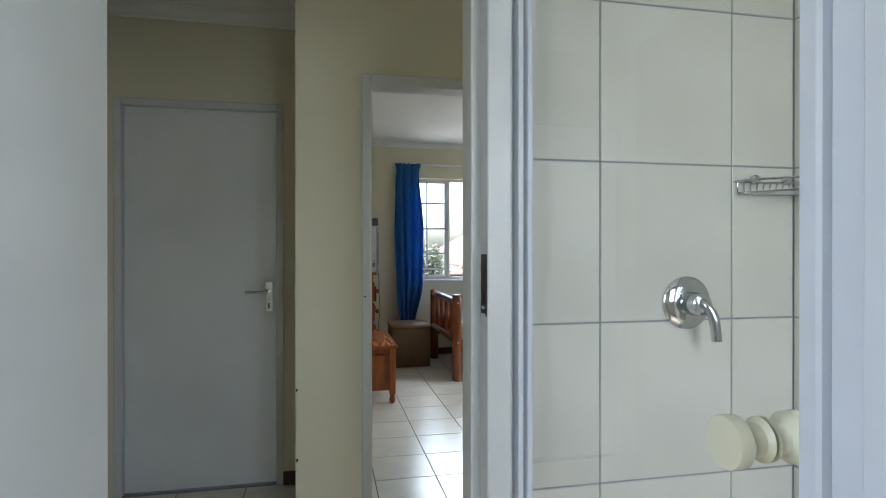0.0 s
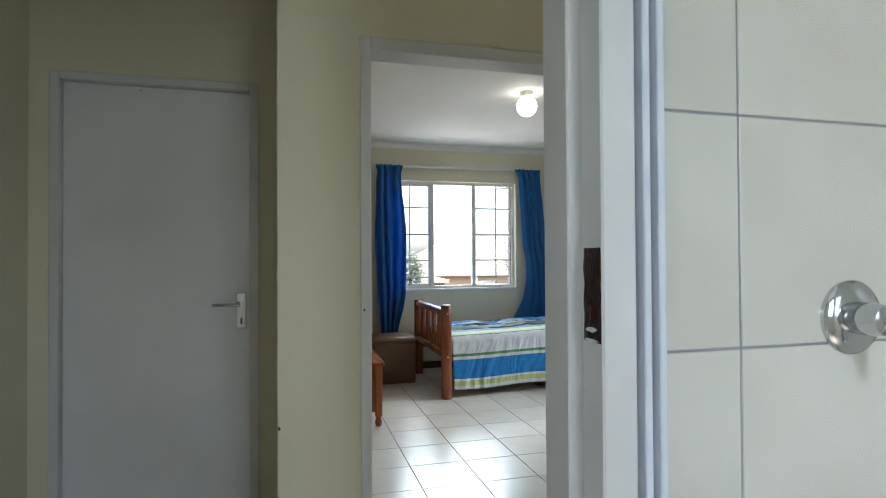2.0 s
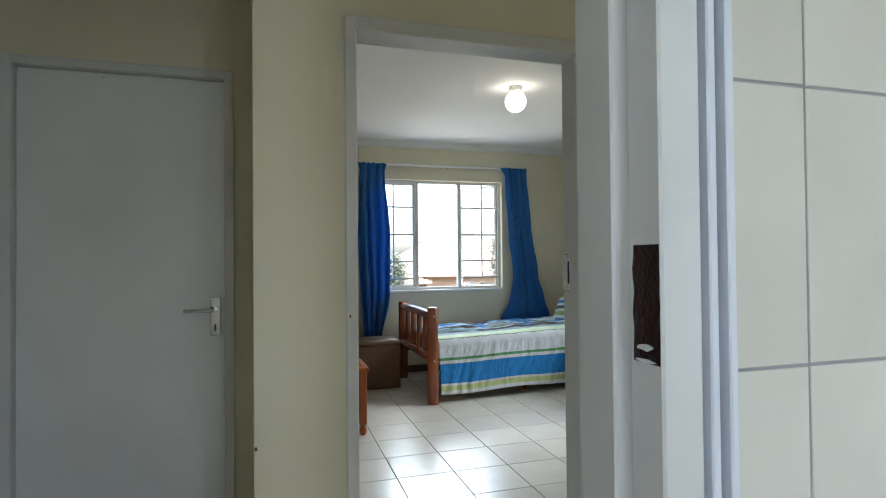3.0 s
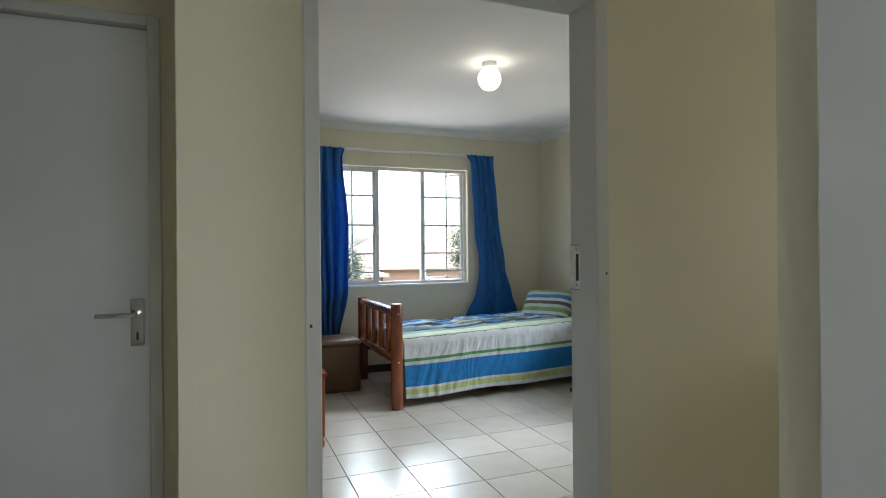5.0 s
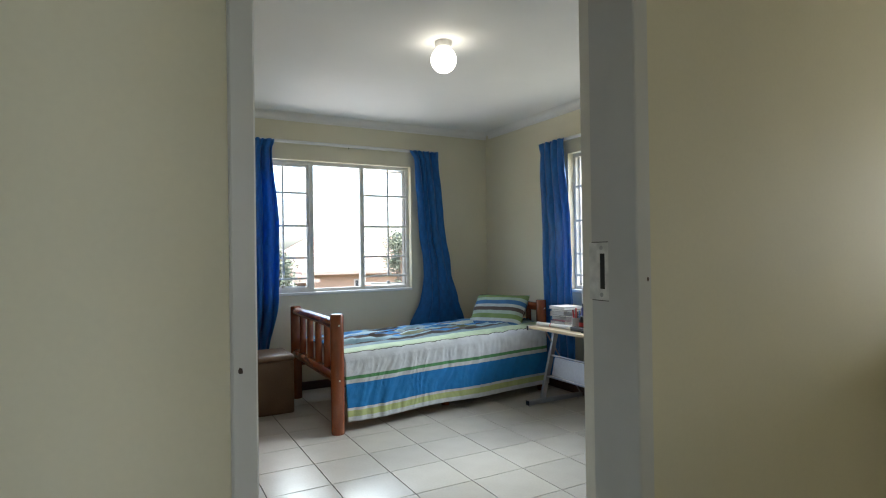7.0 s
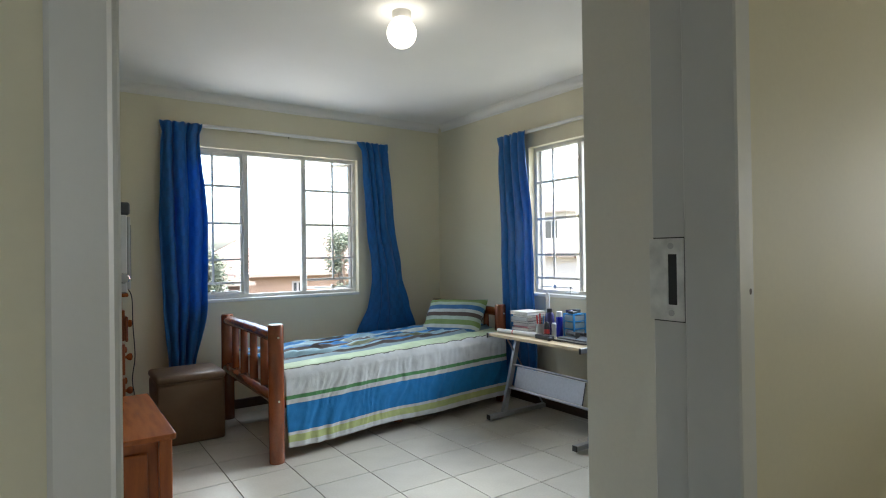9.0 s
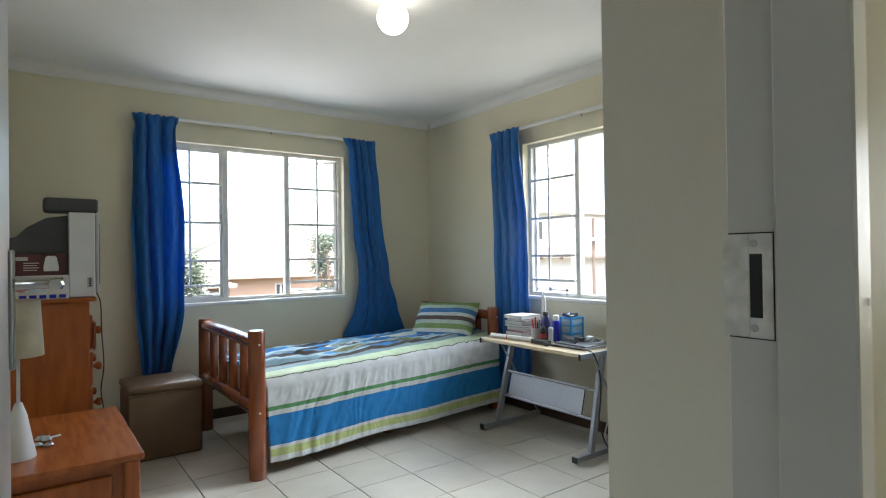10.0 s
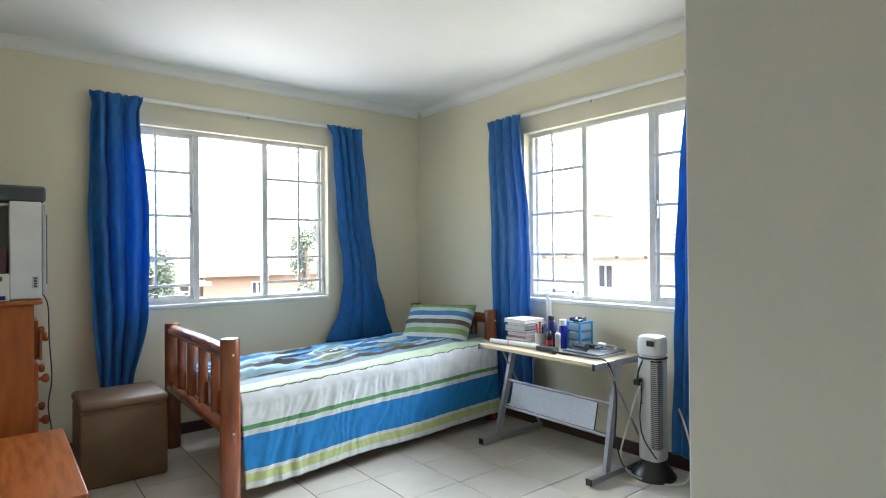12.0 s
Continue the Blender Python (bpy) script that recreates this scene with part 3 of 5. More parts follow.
part("head", one(-1.757, -0.975, -1.25, -1.119, 1.998, 2.04, 0.003), FRAME, df)
d = tagged(thing("door_3", (-1.70, -1.27, 0), "bathroom door standing open into the bathroom, grey-white", "door"), kind="structure")
leaf = part("door_leaf", one(-1.717, -1.677, -2.02, -1.262, 0.01, 2.0, 0.002), LEAF, d)

# ---- knocks in the paint
def chip(x, y, z, size, seed, parent):
    """A small dark knock with a ragged outline on a face that looks along -y."""
    rnd = random.Random(seed)
    bm = bmesh.new()
    for yy in (y, y - 0.0008):
        bm.faces.new([bm.verts.new((x + size * rnd.uniform(0.5, 1.0) * math.cos(a), yy, z + 1.6 * size * rnd.uniform(0.5, 1.0) * math.sin(a))) for a in (0.698 * i for i in range(9))])
    return part("paint_chip", bm, SKIRT, parent, "dark chip in the paint")


for x, y, z, size, parent in ((-1.119, YD - 0.0122, 1.07, 0.0038, bf), (-0.305, YD - 0.0122, 1.17, 0.004, bf),
                              (-1.389, YD - 0.0004, 0.70, 0.005, bpy.data.objects["wall_west"]), (-1.388, YD - 0.0004, 0.42, 0.006, bpy.data.objects["wall_west"])):
    chip(x, y, z, size, int(z * 100), parent)

# ---------------------------------------------------------------- bedroom
# ---- bed
bed = thing("bed", (0.95, 3.35, 0), "varnished red-brown pine log single bed under the far window", "bed")
BX0, BX1, BY0, BY1 = -0.04, 1.93, 2.80, 3.93
HY0, HY1 = 3.055, 3.99                   # the head stands a little nearer the wall


def post(x, y, h, r=0.046):
    return lathe(bmesh.new(), [(r * 0.96, 0.0), (r, 0.01), (r * 1.02, h * 0.4), (r, h - 0.012), (r * 0.93, h - 0.003), (r * 0.86, h)], (x, y, 0), 20)


for x, y, h in ((BX0, BY0, 0.82), (BX0, BY1, 0.79), (BX1, HY0, 0.80), (BX1, HY1, 0.79)):
    p = part("bed_post", post(x, y, h), PINE, bed, smooth=True)
    for z in (h - 0.075, 0.37):
        part("bolt_head", rod(bmesh.new(), (x, y - 0.045, z), (x, y - 0.050, z), 0.006), CREAMPLASTIC, p)
for x, zt, zb, BY0_, BY1_ in ((BX0, 0.745, 0.385, BY0, BY1), (BX1, 0.735, 0.40, HY0, HY1)):
    part("top_rail", tube(bmesh.new(), [(x, BY0_ + 0.02, zt), (x, (BY0_ + BY1_) / 2, zt + 0.006), (x, BY1_ - 0.02, zt)], 0.037, 16, 4), PINE_Y, bed, smooth=True)
    part("lower_rail", tube(bmesh.new(), [(x, BY0_ + 0.02, zb), (x, BY1_ - 0.02, zb)], 0.042, 16, 2), PINE_Y, bed, smooth=True)
    for i in range(4):
        y = BY0_ + (BY1_ - BY0_) * (i + 1) / 5
        part("spindle", rod(bmesh.new(), (x, y, zb + 0.03), (x, y, zt - 0.025), 0.026, 0.024, 14), PINE, bed, smooth=True)
for y, y2 in ((BY0 + 0.085, HY0 + 0.085), (BY1 - 0.075, HY1 - 0.075)):
    part("side_rail", tube(bmesh.new(), [(BX0 + 0.03, y, 0.33), (BX1 - 0.03, y2, 0.33)], 0.04, 14, 2), PINE_Y, bed, smooth=True)
    ym = (y + y2) / 2 + (0.06 if y < 3.3 else -0.06)
    part("middle_leg", rod(bmesh.new(), (0.95, ym, 0), (0.95, ym, 0.305), 0.035), PINE, bed)


def skewed(bm):
    """Draws a block made along the foot's width to the head's place."""
    for v in bm.verts:
        k = (v.co.x - BX0) / (BX1 - BX0)
        w = (v.co.y - BY0) / (BY1 - BY0)
        v.co.y += k * ((HY0 - BY0) * (1 - w) + (HY1 - BY1) * w)
    return bm


part("slat_base", skewed(one(BX0 + 0.06, BX1 - 0.06, BY0 + 0.10, BY1 - 0.06, 0.33, 0.355)), PINE_Y, bed)
part("mattress", skewed(one(BX0 + 0.06, BX1 - 0.055, BY0 + 0.06, BY1 - 0.03, 0.356, 0.475, 0.04, 3)), PAPER, bed, "white mattress", smooth=True)

W_, G_, B_, L_, N_ = (0.61, 0.63, 0.63), (0.09, 0.27, 0.10), (0.008, 0.185, 0.47), (0.47, 0.53, 0.22), (0.045, 0.05, 0.055)
PALE = (0.46, 0.54, 0.50)
# place down the cloth: 0 at the wall edge of the top, 0.62 at the mattress edge, 1 at the hem
GT, OL = (0.17, 0.25, 0.28), (0.17, 0.19, 0.10)
LT, BU, BN, PG = (0.26, 0.40, 0.46), (0.03, 0.20, 0.48), (0.06, 0.05, 0.045), (0.44, 0.54, 0.36)
top_stops = [(0.0, BU), (0.05, LT), (0.09, BN), (0.11, BU), (0.16, LT), (0.20, BN), (0.22, PALE), (0.26, BU), (0.30, BN), (0.325, LT), (0.36, OL),
             (0.385, BN), (0.40, BU), (0.43, LT), (0.455, BN), (0.48, GT), (0.525, PG), (0.612, BN), (0.6165, W_)]
skirt_stops = [(0.735, G_), (0.757, W_), (0.78, B_), (0.918, W_), (0.937, L_), (0.972, W_)]
COVER = fabric("striped_bedcover", top_stops + skirt_stops, 0.0, weave=260, axis=1, rough=0.8)


def cover(u, v):
    """The bedcover: crumpled over the mattress, then down its near side in loose folds."""
    x = BX0 + 0.055 + u * 1.905
    edge = 2.815 + 0.175 * u
    far = BY1 - 0.05 + 0.05 * u
    near_z, far_z = 0.562 + 0.035 * u, 0.518 + 0.035 * u
    crumple = noise.noise(Vector((x * 3.2, v * 5.0, 1.3)))
    fold = 1 - abs(noise.noise(Vector((x * 2.1 + v * 3.0, v * 13.0, 7.7)))) * 2.2
    fine = noise.noise(Vector((x * 12, v * 18, 4.1)))
    if v < 0.60:
        s = v / 0.60
        y = far - s * (far - edge - 0.05)
        z = far_z + (near_z - far_z) * s ** 0.8 - 0.02 * max(0.0, (s - 0.8) / 0.2) ** 2
        ridge = 0.0
        if s < 0.93:
            k = math.sin(min(1.0, (0.93 - s) / 0.25) * math.pi / 2) * min(1.0, s / 0.12)
            hem = math.exp(-((v - 0.475 - 0.02 * noise.noise(Vector((u * 6, 0, 2)))) / 0.02) ** 2) * (0.6 + 0.8 * noise.noise(Vector((u * 9, 1, 5))))
            ridge = k * (0.016 * crumple + 0.024 * max(fold, 0.0) ** 2 + 0.010 * fine + 0.005 * math.sin(v * 150 + 5 * crumple)) + 0.022 * max(0.0, hem)
        return (x + 0.02 * fine, y + 0.025 * crumple * math.sin(s * math.pi), z + ridge)
    s = (v - 0.60) / 0.40
    drop = s * (0.468 + 0.035 * u)
    a = min(1.0, s / 0.10)
    near_z -= 0.02
    slant = u * 32 + 2.6 * s + 1.5 * noise.noise(Vector((u * 7, s * 2, 8)))
    wave = 0.012 * noise.noise(Vector((slant, s * 1.1, 2.0))) + 0.007 * noise.noise(Vector((slant * 2.7, s * 3.0, 5.0))) + 0.003 * noise.noise(Vector((slant * 4.5, s * 14.0, 3.0)))
    wave *= min(1, s * 4) * (1 - 0.35 * s)
    sag = 0.012 * noise.noise(Vector((u * 4.0, 0.0, 9.0))) * s
    if s < 0.10:
        return (x, edge + 0.05 * (1 - math.sin(a * math.pi / 2)), near_z - 0.048 * (1 - math.cos(a * math.pi / 2)))
    return (x + 0.012 * s, edge - 0.028 * s + wave, near_z - drop + sag)


def cover_uv(u, v):
    if v > 0.578:
        seam = max(0.0, 1 - abs(v - 0.615) / 0.035)
        return (u, v + seam * (0.006 * noise.noise(Vector((u * 26.0, 0.5, 3.0))) + 0.004 * noise.noise(Vector((u * 75.0, 0.5, 8.0)))))
    w = math.sin(min(1.0, (0.578 - v) / 0.05) * math.pi / 2)
    v -= 0.045 * (1 - u) * min(1.0, (0.578 - v) / 0.02) * min(1.0, v / 0.3)
    return (u, max(0.001, v + w * (0.018 * noise.noise(Vector((u * 5.0, v * 4.0, 3.0))) + 0.010 * noise.noise(Vector((u * 17.0, v * 9.0, 6.0))))))


bc = part("bedcover", sheet(190, 130, cover, cover_uv), COVER, smooth=True)
tagged(thicken(bc, 0.006), "white, green and blue striped cotton bedcover hanging down the bed's side", "bedcover")

BR, GN, BL = (0.085, 0.06, 0.05), (0.17, 0.25, 0.08), (0.04, 0.14, 0.30)
PILLOW = fabric("striped_pillowcase", [(0.0, BR), (0.07, (0.45, 0.49, 0.46)), (0.14, BL), (0.25, (0.45, 0.49, 0.46)), (0.33, GN), (0.44, (0.34, 0.42, 0.34)), (0.52, BR), (0.61, (0.45, 0.49, 0.46)), (0.68, BL), (0.78, (0.34, 0.42, 0.34)), (0.86, GN), (0.97, (0.34, 0.42, 0.34))],
                0.0, weave=260, axis=1)


def pillow_point(u, v, side):
    a, b = 2 * u - 1, 2 * v - 1
    puff = max(0.0, (1 - a ** 4) * (1 - b ** 4)) ** 0.5
    pinch = 1 - 0.05 * (1 - abs(a * b)) * max(abs(a), abs(b)) ** 6
    w = 0.285 * a * pinch
    h = 0.20 * b * pinch + 0.012 * a
    t = side * 0.085 * puff + 0.012 * noise.noise(Vector((a * 3, b * 3, side)))
    # lies back against the headboard
    turn = Matrix.Rotation(radians(20), 3, "Z")
    up, out, across = turn @ Vector((0.50, 0.0, 0.866)), turn @ Vector((-0.866, 0.0, 0.50)), turn @ Vector((0, -1, 0))
    c = Vector((1.68, 3.38, 0.652))
    return c + across * w + up * h + out * t


bm = sheet(26, 20, lambda u, v: pillow_point(u, v, 1))
back = sheet(26, 20, lambda u, v: pillow_point(u, v, -1))
tmp = bpy.data.meshes.new("pillow_back")
back.to_mesh(tmp)
back.free()
bm.from_mesh(tmp)
bpy.data.meshes.remove(tmp)
bmesh.ops.remove_doubles(bm, verts=bm.verts[:], dist=0.002)
tagged(part("pillow", bm, PILLOW, smooth=True), "green, blue and brown striped pillow leaning on the headboard", "pillow")


# ---- curtains
def curtain(label, flip, plane, rows, folds, seed):
    """rows: (height, one edge, other edge) from the rail down; folds: how many pleats."""
    zs = [r[0] for r in rows]

    def span(z):
        for (z0, a0, b0), (z1, a1, b1) in zip(rows, rows[1:]):
            if z1 <= z <= z0:
                k = (z0 - z) / (z0 - z1)
                k = k * k * (3 - 2 * k) * 0.5 + k * 0.5
                return a0 + (a1 - a0) * k, b0 + (b1 - b0) * k
        return rows[-1][1:]

    def place(u, v):
        z = zs[0] + (zs[-1] - zs[0]) * v
        a, b = span(z)
        depth = (0.021 + 0.011 * math.sin(v * 3 + seed)) * (0.55 + 0.9 * abs(noise.noise(Vector((u * 3.1, v * 0.7, seed)))))
        ph = folds * 2 * math.pi * u + seed + 0.8 * math.sin(v * 2.4 + seed) + 2.2 * noise.noise(Vector((u * 2.5, v * 1.2, seed + 7)))
        o = depth * math.sin(ph) + 0.012 * noise.noise(Vector((u * 5, v * 7, seed)))
        s = a + (b - a) * (u + 0.028 * math.sin(ph * 1.0 + 1.4)) + 0.008 * noise.noise(Vector((u * 4, v * 9, seed + 3)))
        if v < 0.04:
            k = 1 - v / 0.04
            o = o * (1 - 0.5 * k) + k * 0.006 * math.sin(u * 44 + seed)
            z += k * 0.004 * math.sin(u * 38 + seed)
            s += (u - 0.5) * 0.045 * math.sin(k * math.pi / 2) * (1 if b > a else -1)
        return (plane + o, s, z) if flip else (s, plane + o, z)

    ob = part("curtain", sheet(96, 90, place, lambda u, v: (u * 0.7, v)), CURTAIN, smooth=True)
    return tagged(thicken(ob, 0.002), label, "curtain", "blue bedroom curtains")


curtain("blue satin curtain drawn aside, hanging behind the brown ottoman", False, YA - 0.078,
        [(2.252, -0.455, -0.185), (2.1, -0.47, -0.185), (1.45, -0.485, -0.13), (0.85, -0.465, -0.145), (0.38, -0.425, -0.24)], 3.4, 0.4)
curtain("blue satin curtain drawn aside, trailing onto the bed", False, YA - 0.078,
        [(2.252, 1.175, 1.435), (2.15, 1.20, 1.455), (1.6, 1.235, 1.505), (1.0, 1.285, 1.60), (0.75, 1.235, 1.68), (0.52, 1.12, 1.76)], 3.6, 2.1)
curtain("long blue satin curtain behind the desk", True, XB - 0.078,
        [(2.212, 3.13, 2.82), (2.05, 3.15, 2.80), (1.45, 3.13, 2.73), (0.9, 3.11, 2.72), (0.12, 3.08, 2.68)], 4.2, 3.3)
curtain("long blue satin curtain behind the tower fan", True, XB - 0.078,
        [(2.212, 1.56, 1.28), (1.6, 1.63, 1.26), (1.2, 1.66, 1.25), (0.7, 1.67, 1.25), (0.10, 1.69, 1.24)], 4.2, 5.0)
for nm, p, q, n in (("far", (-0.46, YA - 0.035, 2.25), (1.44, YA - 0.035, 2.25), (0, 1, 0)), ("side", (XB - 0.035, 1.27, 2.21), (XB - 0.035, 3.13, 2.21), (1, 0, 0))):
    r = thing("curtain_rail", p, "white curtain rail on brackets above the window", "curtain rail", "curtain rails")
    part("rail", rod(bmesh.new(), p, q, 0.015), CORNICE, r, smooth=True)
    for k in (0.02, 0.5, 0.98):
        c = Vector(p).lerp(Vector(q), k)
        part("bracket", rod(bmesh.new(), c, c + Vector(n) * 0.037, 0.007), CORNICE, r)
    c = Vector(p).lerp(Vector(q), 0.52)
    part("hook", rod(bmesh.new(), c, c + Vector((0, 0, -0.03)), 0.003), BLACK, r)

# ---- globe lamp
lamp = thing("ceiling_light", (0.40, 2.03, CEIL), "lit round opal glass globe lamp on the ceiling", "ceiling light")
part("base", lathe(bmesh.new(), [(0.05, 0.0), (0.05, -0.026), (0.044, -0.038), (0.03, -0.042)], (0.40, 2.03, CEIL), 28), CORNICE, lamp, smooth=True)
g = bmesh.new()
bmesh.ops.create_uvsphere(g, u_segments=32, v_segments=20, radius=0.078, matrix=Matrix.Translation((0.40, 2.03, CEIL - 0.112)))
part("globe", g, GLOBE, lamp, smooth=True)

# ---- ottoman
ot = thing("ottoman", (-0.375, 3.66, 0), "brown leatherette cube ottoman against the wall", "ottoman")
part("body", one(-0.587, -0.168, 3.475, 3.86, 0.0, 0.405, 0.018, 3), LEATHER, ot, smooth=True)
part("seat", one(-0.592, -0.163, 3.470, 3.865, 0.405, 0.455, 0.022, 4), LEATHER, ot, smooth=True)
part("piping", tube(bmesh.new(), [(-0.58, 3.472, 0.405), (-0.375, 3.469, 0.405), (-0.175, 3.472, 0.405)], 0.004, 6, 3), LEATHER, ot)

# ---- low cabinet
lc = thing("low_cabinet", (-0.97, 2.58, 0), "low orange-stained pine cabinet with a panelled side and turned feet", "cabinet")
part("top", one(-1.235, -0.695, 2.13, 3.00, 0.448, 0.474, 0.006, 2), ORANGE_Y, lc)
bm = bmesh.new()
box(bm, -1.22, -0.735, 2.18, 2.97, 0.10, 0.447)
part("carcass", bm, ORANGE, lc)
for y in (2.165, 2.955):
    for x in (-1.205, -0.735):
        leg = part("leg", one(x - 0.025, x + 0.025, y - 0.025, y + 0.025, 0.075, 0.4475, 0.004), ORANGE, lc)
        part("foot", lathe(bmesh.new(), [(0.014, 0.0), (0.024, 0.012), (0.027, 0.04), (0.018, 0.062), (0.024, 0.0745)], (x, y, 0), 16), ORANGE, leg, smooth=True)
part("side_panel", one(-1.13, -0.80, 2.162, 2.18, 0.15, 0.40, 0.010, 2), ORANGE, lc)
for y0, y1 in ((2.21, 2.56), (2.58, 2.93)):
    dr = part("door", one(-0.735, -0.718, y0, y1, 0.13, 0.42, 0.004), ORANGE, lc)
    part("door_panel", one(-0.718, -0.709, y0 + 0.05, y1 - 0.05, 0.18, 0.37, 0.006), ORANGE, dr)

# ---- chest of drawers with raised back
ch = thing("chest_of_drawers", (-1.0, 3.78, 0), "tall orange pine chest with small turned drawer knobs", "chest of drawers")
part("carcass", one(-1.235, -0.775, 3.50, 4.08, 0.0, 0.985, 0.003), ORANGE, ch)
part("top", one(-1.24, -0.74, 3.48, 4.10, 0.985, 1.008, 0.006, 2), ORANGE_Y, ch)
for i in range(4):
    z0 = 0.06 + 0.215 * i
    dw = part("drawer", one(-0.775, -0.757, 3.53, 4.05, z0, z0 + 0.195, 0.004), ORANGE, ch)
    for y in (3.62, 3.95):
        part("knob", lathe(bmesh.new(), [(0.010, 0.0), (0.009, 0.014), (0.020, 0.024), (0.024, 0.036), (0.020, 0.046), (0.008, 0.050)], (-0.757, y, z0 + 0.10), 14, (1, 0, 0)), ORANGE_Y, dw, smooth=True)
part("carved_scroll", one(-0.757, -0.742, 3.505, 3.56, 0.70, 0.86, 0.007, 2), PINE, ch)

# ---- on the chest
# White case with a dark rear hood; its front is a guessed door.
mw = thing("white_appliance", (-0.9, 3.75, 1.008), "white-cased appliance with a dark hood on the pine chest", "appliance")
part("case", one(-0.872, -0.742, 3.52, 4.0, 1.012, 1.50, 0.006, 2), PLASTIC, mw)
part("door", one(-0.740, -0.722, 3.53, 3.99, 1.03, 1.49, 0.004), LIGHTGREY, mw)
part("door_glass", one(-0.722, -0.716, 3.56, 3.96, 1.08, 1.44, 0.003), BLACK, mw)
bm = bmesh.new()
prof = [(0.0, 0.0), (0.0, 0.47), (-0.10, 0.455), (-0.19, 0.40), (-0.24, 0.345), (-0.34, 0.325), (-0.34, 0.0)]
f0 = [bm.verts.new((-0.874 + a, 3.56, 1.012 + b)) for a, b in prof]
f1 = [bm.verts.new((-0.874 + a, 3.96, 1.012 + b)) for a, b in prof]
bm.faces.new(f0)
bm.faces.new(f1[::-1])
for i in range(len(prof)):
    k = (i + 1) % len(prof)
    bm.faces.new((f0[i], f1[i], f1[k], f0[k]))
part("rear_hood", bm, DARKGREY, mw, "dark grey rear hood")
sw = part("switch_plate", one(-0.783, -0.755, 3.516, 3.52, 1.065, 1.125), LIGHTGREY, mw)
for i in range(4):
    part("button", one(-0.775, -0.763, 3.5135, 3.516, 1.071 + 0.013 * i, 1.080 + 0.013 * i), BLACK, sw)
sb = thing("speaker", (-0.85, 3.7, 1.50), "dark grey long speaker lying on the white appliance", "speaker")
part("body", one(-0.99, -0.722, 3.53, 3.68, 1.5005, 1.582, 0.016, 3), DARKGREY, sb, smooth=True)
part("rear_shell", one(-0.985, -0.715, 3.68, 3.76, 1.503, 1.588, 0.02, 3), PLASTIC, sb, smooth=True)
wl = thing("jar", (-0.78, 3.83, 1.502), "white round plastic jar beside the speaker", "jar")
part("dome", lathe(bmesh.new(), [(0.06, 0.0), (0.062, 0.05), (0.05, 0.09), (0.02, 0.105)], (-0.78, 3.83, 1.5005), 20), PLASTIC, wl, smooth=True)


def carton(name, x0, x1, y0, y1, z0, z1, mat, label):
    c = thing(name, ((x0 + x1) / 2, (y0 + y1) / 2, z0), label, "box", "appliance cartons")
    part("carton", one(x0, x1, y0, y1, z0, z1, 0.002), mat, c)
    return c


CARTON_DARK = material("dark_printed_carton", (0.035, 0.03, 0.032), 0.35, second=(0.12, 0.02, 0.03), scale=9, amount=0.5)
c = carton("kettle_carton", -1.22, -0.885, 3.50, 3.55, 1.142, 1.262, CARTON_DARK, "dark printed kettle carton on the iron's carton")
kb = part("kettle_picture", lathe(bmesh.new(), [(0.034, 0.0), (0.036, 0.02), (0.027, 0.075), (0.018, 0.085)], (-0.955, 3.497, 1.165), 16), PLASTIC, c, "printed white kettle", smooth=True)
for v in kb.data.vertices:
    v.co.y = 3.4990 + (v.co.y - 3.497) * 0.02
for i in range(4):
    part("print_bar", one(-1.08, -1.02 + 0.01 * (i % 2), 3.4985, 3.50, 1.17 + 0.013 * i, 1.174 + 0.013 * i), PAPER, c)
part("print_bar", one(-1.15, -1.06, 3.4985, 3.50, 1.225, 1.245), LIGHTGREY, c)
c = carton("iron_carton", -1.23, -0.873, 3.49, 3.56, 1.0085, 1.142, PAPER, "white and blue printed iron carton on the pine chest")
for i in range(5):
    part("print_square", one(-1.10 + 0.045 * i, -1.068 + 0.045 * i, 3.4885, 3.49, 1.014, 1.034), DEEPBLUE, c)
ip = part("iron_picture", lathe(bmesh.new(), [(0.02, 0.0), (0.034, 0.02), (0.03, 0.07), (0.012, 0.10)], (-1.12, 3.4885, 1.075), 14, (1, 0, 0.35)), PINK, c, smooth=True)
for v in ip.data.vertices:
    v.co.y = 3.4890 + (v.co.y - 3.4885) * 0.015
part("print_bar", one(-0.96, -0.90, 3.4885, 3.49, 1.105, 1.128), DARKGREY, c)
part("print_wash", one(-1.06, -0.98, 3.4888, 3.49, 1.05, 1.085), material("pale_blue_print", (0.35, 0.5, 0.62), 0.5, second=(0.6, 0.66, 0.7), scale=14, amount=0.5), c)

cab = thing("power_cable", (-0.72, 3.6, 0.35), "thin black cable hanging down beside the pine chest", "cable")
part("cord", tube(bmesh.new(), [(-0.735, 3.56, 1.03), (-0.715, 3.55, 0.97), (-0.71, 3.56, 0.80), (-0.70, 3.56, 0.6), (-0.715, 3.57, 0.45), (-0.70, 3.6, 0.3), (-0.72, 3.62, 0.05)], 0.0035, 6), BLACK, cab)

# ---- table lamp and trinkets on the low cabinet
tl = thing("table_lamp", (-1.09, 2.36, 0.474), "small table lamp with a cream cloth shade on the low cabinet", "table lamp")
sh = part("shade", sheet(32, 4, lambda u, v: (-1.09 + (0.082 - 0.012 * v) * math.cos(u * 6.2832), 2.36 + (0.082 - 0.012 * v) * math.sin(u * 6.2832), 0.862 + 0.215 * v)), SHADE, tl, smooth=True)
thicken(sh, 0.002)
part("stem", rod(bmesh.new(), (-1.09, 2.36, 0.52), (-1.09, 2.36, 0.93), 0.006), STEEL, tl)
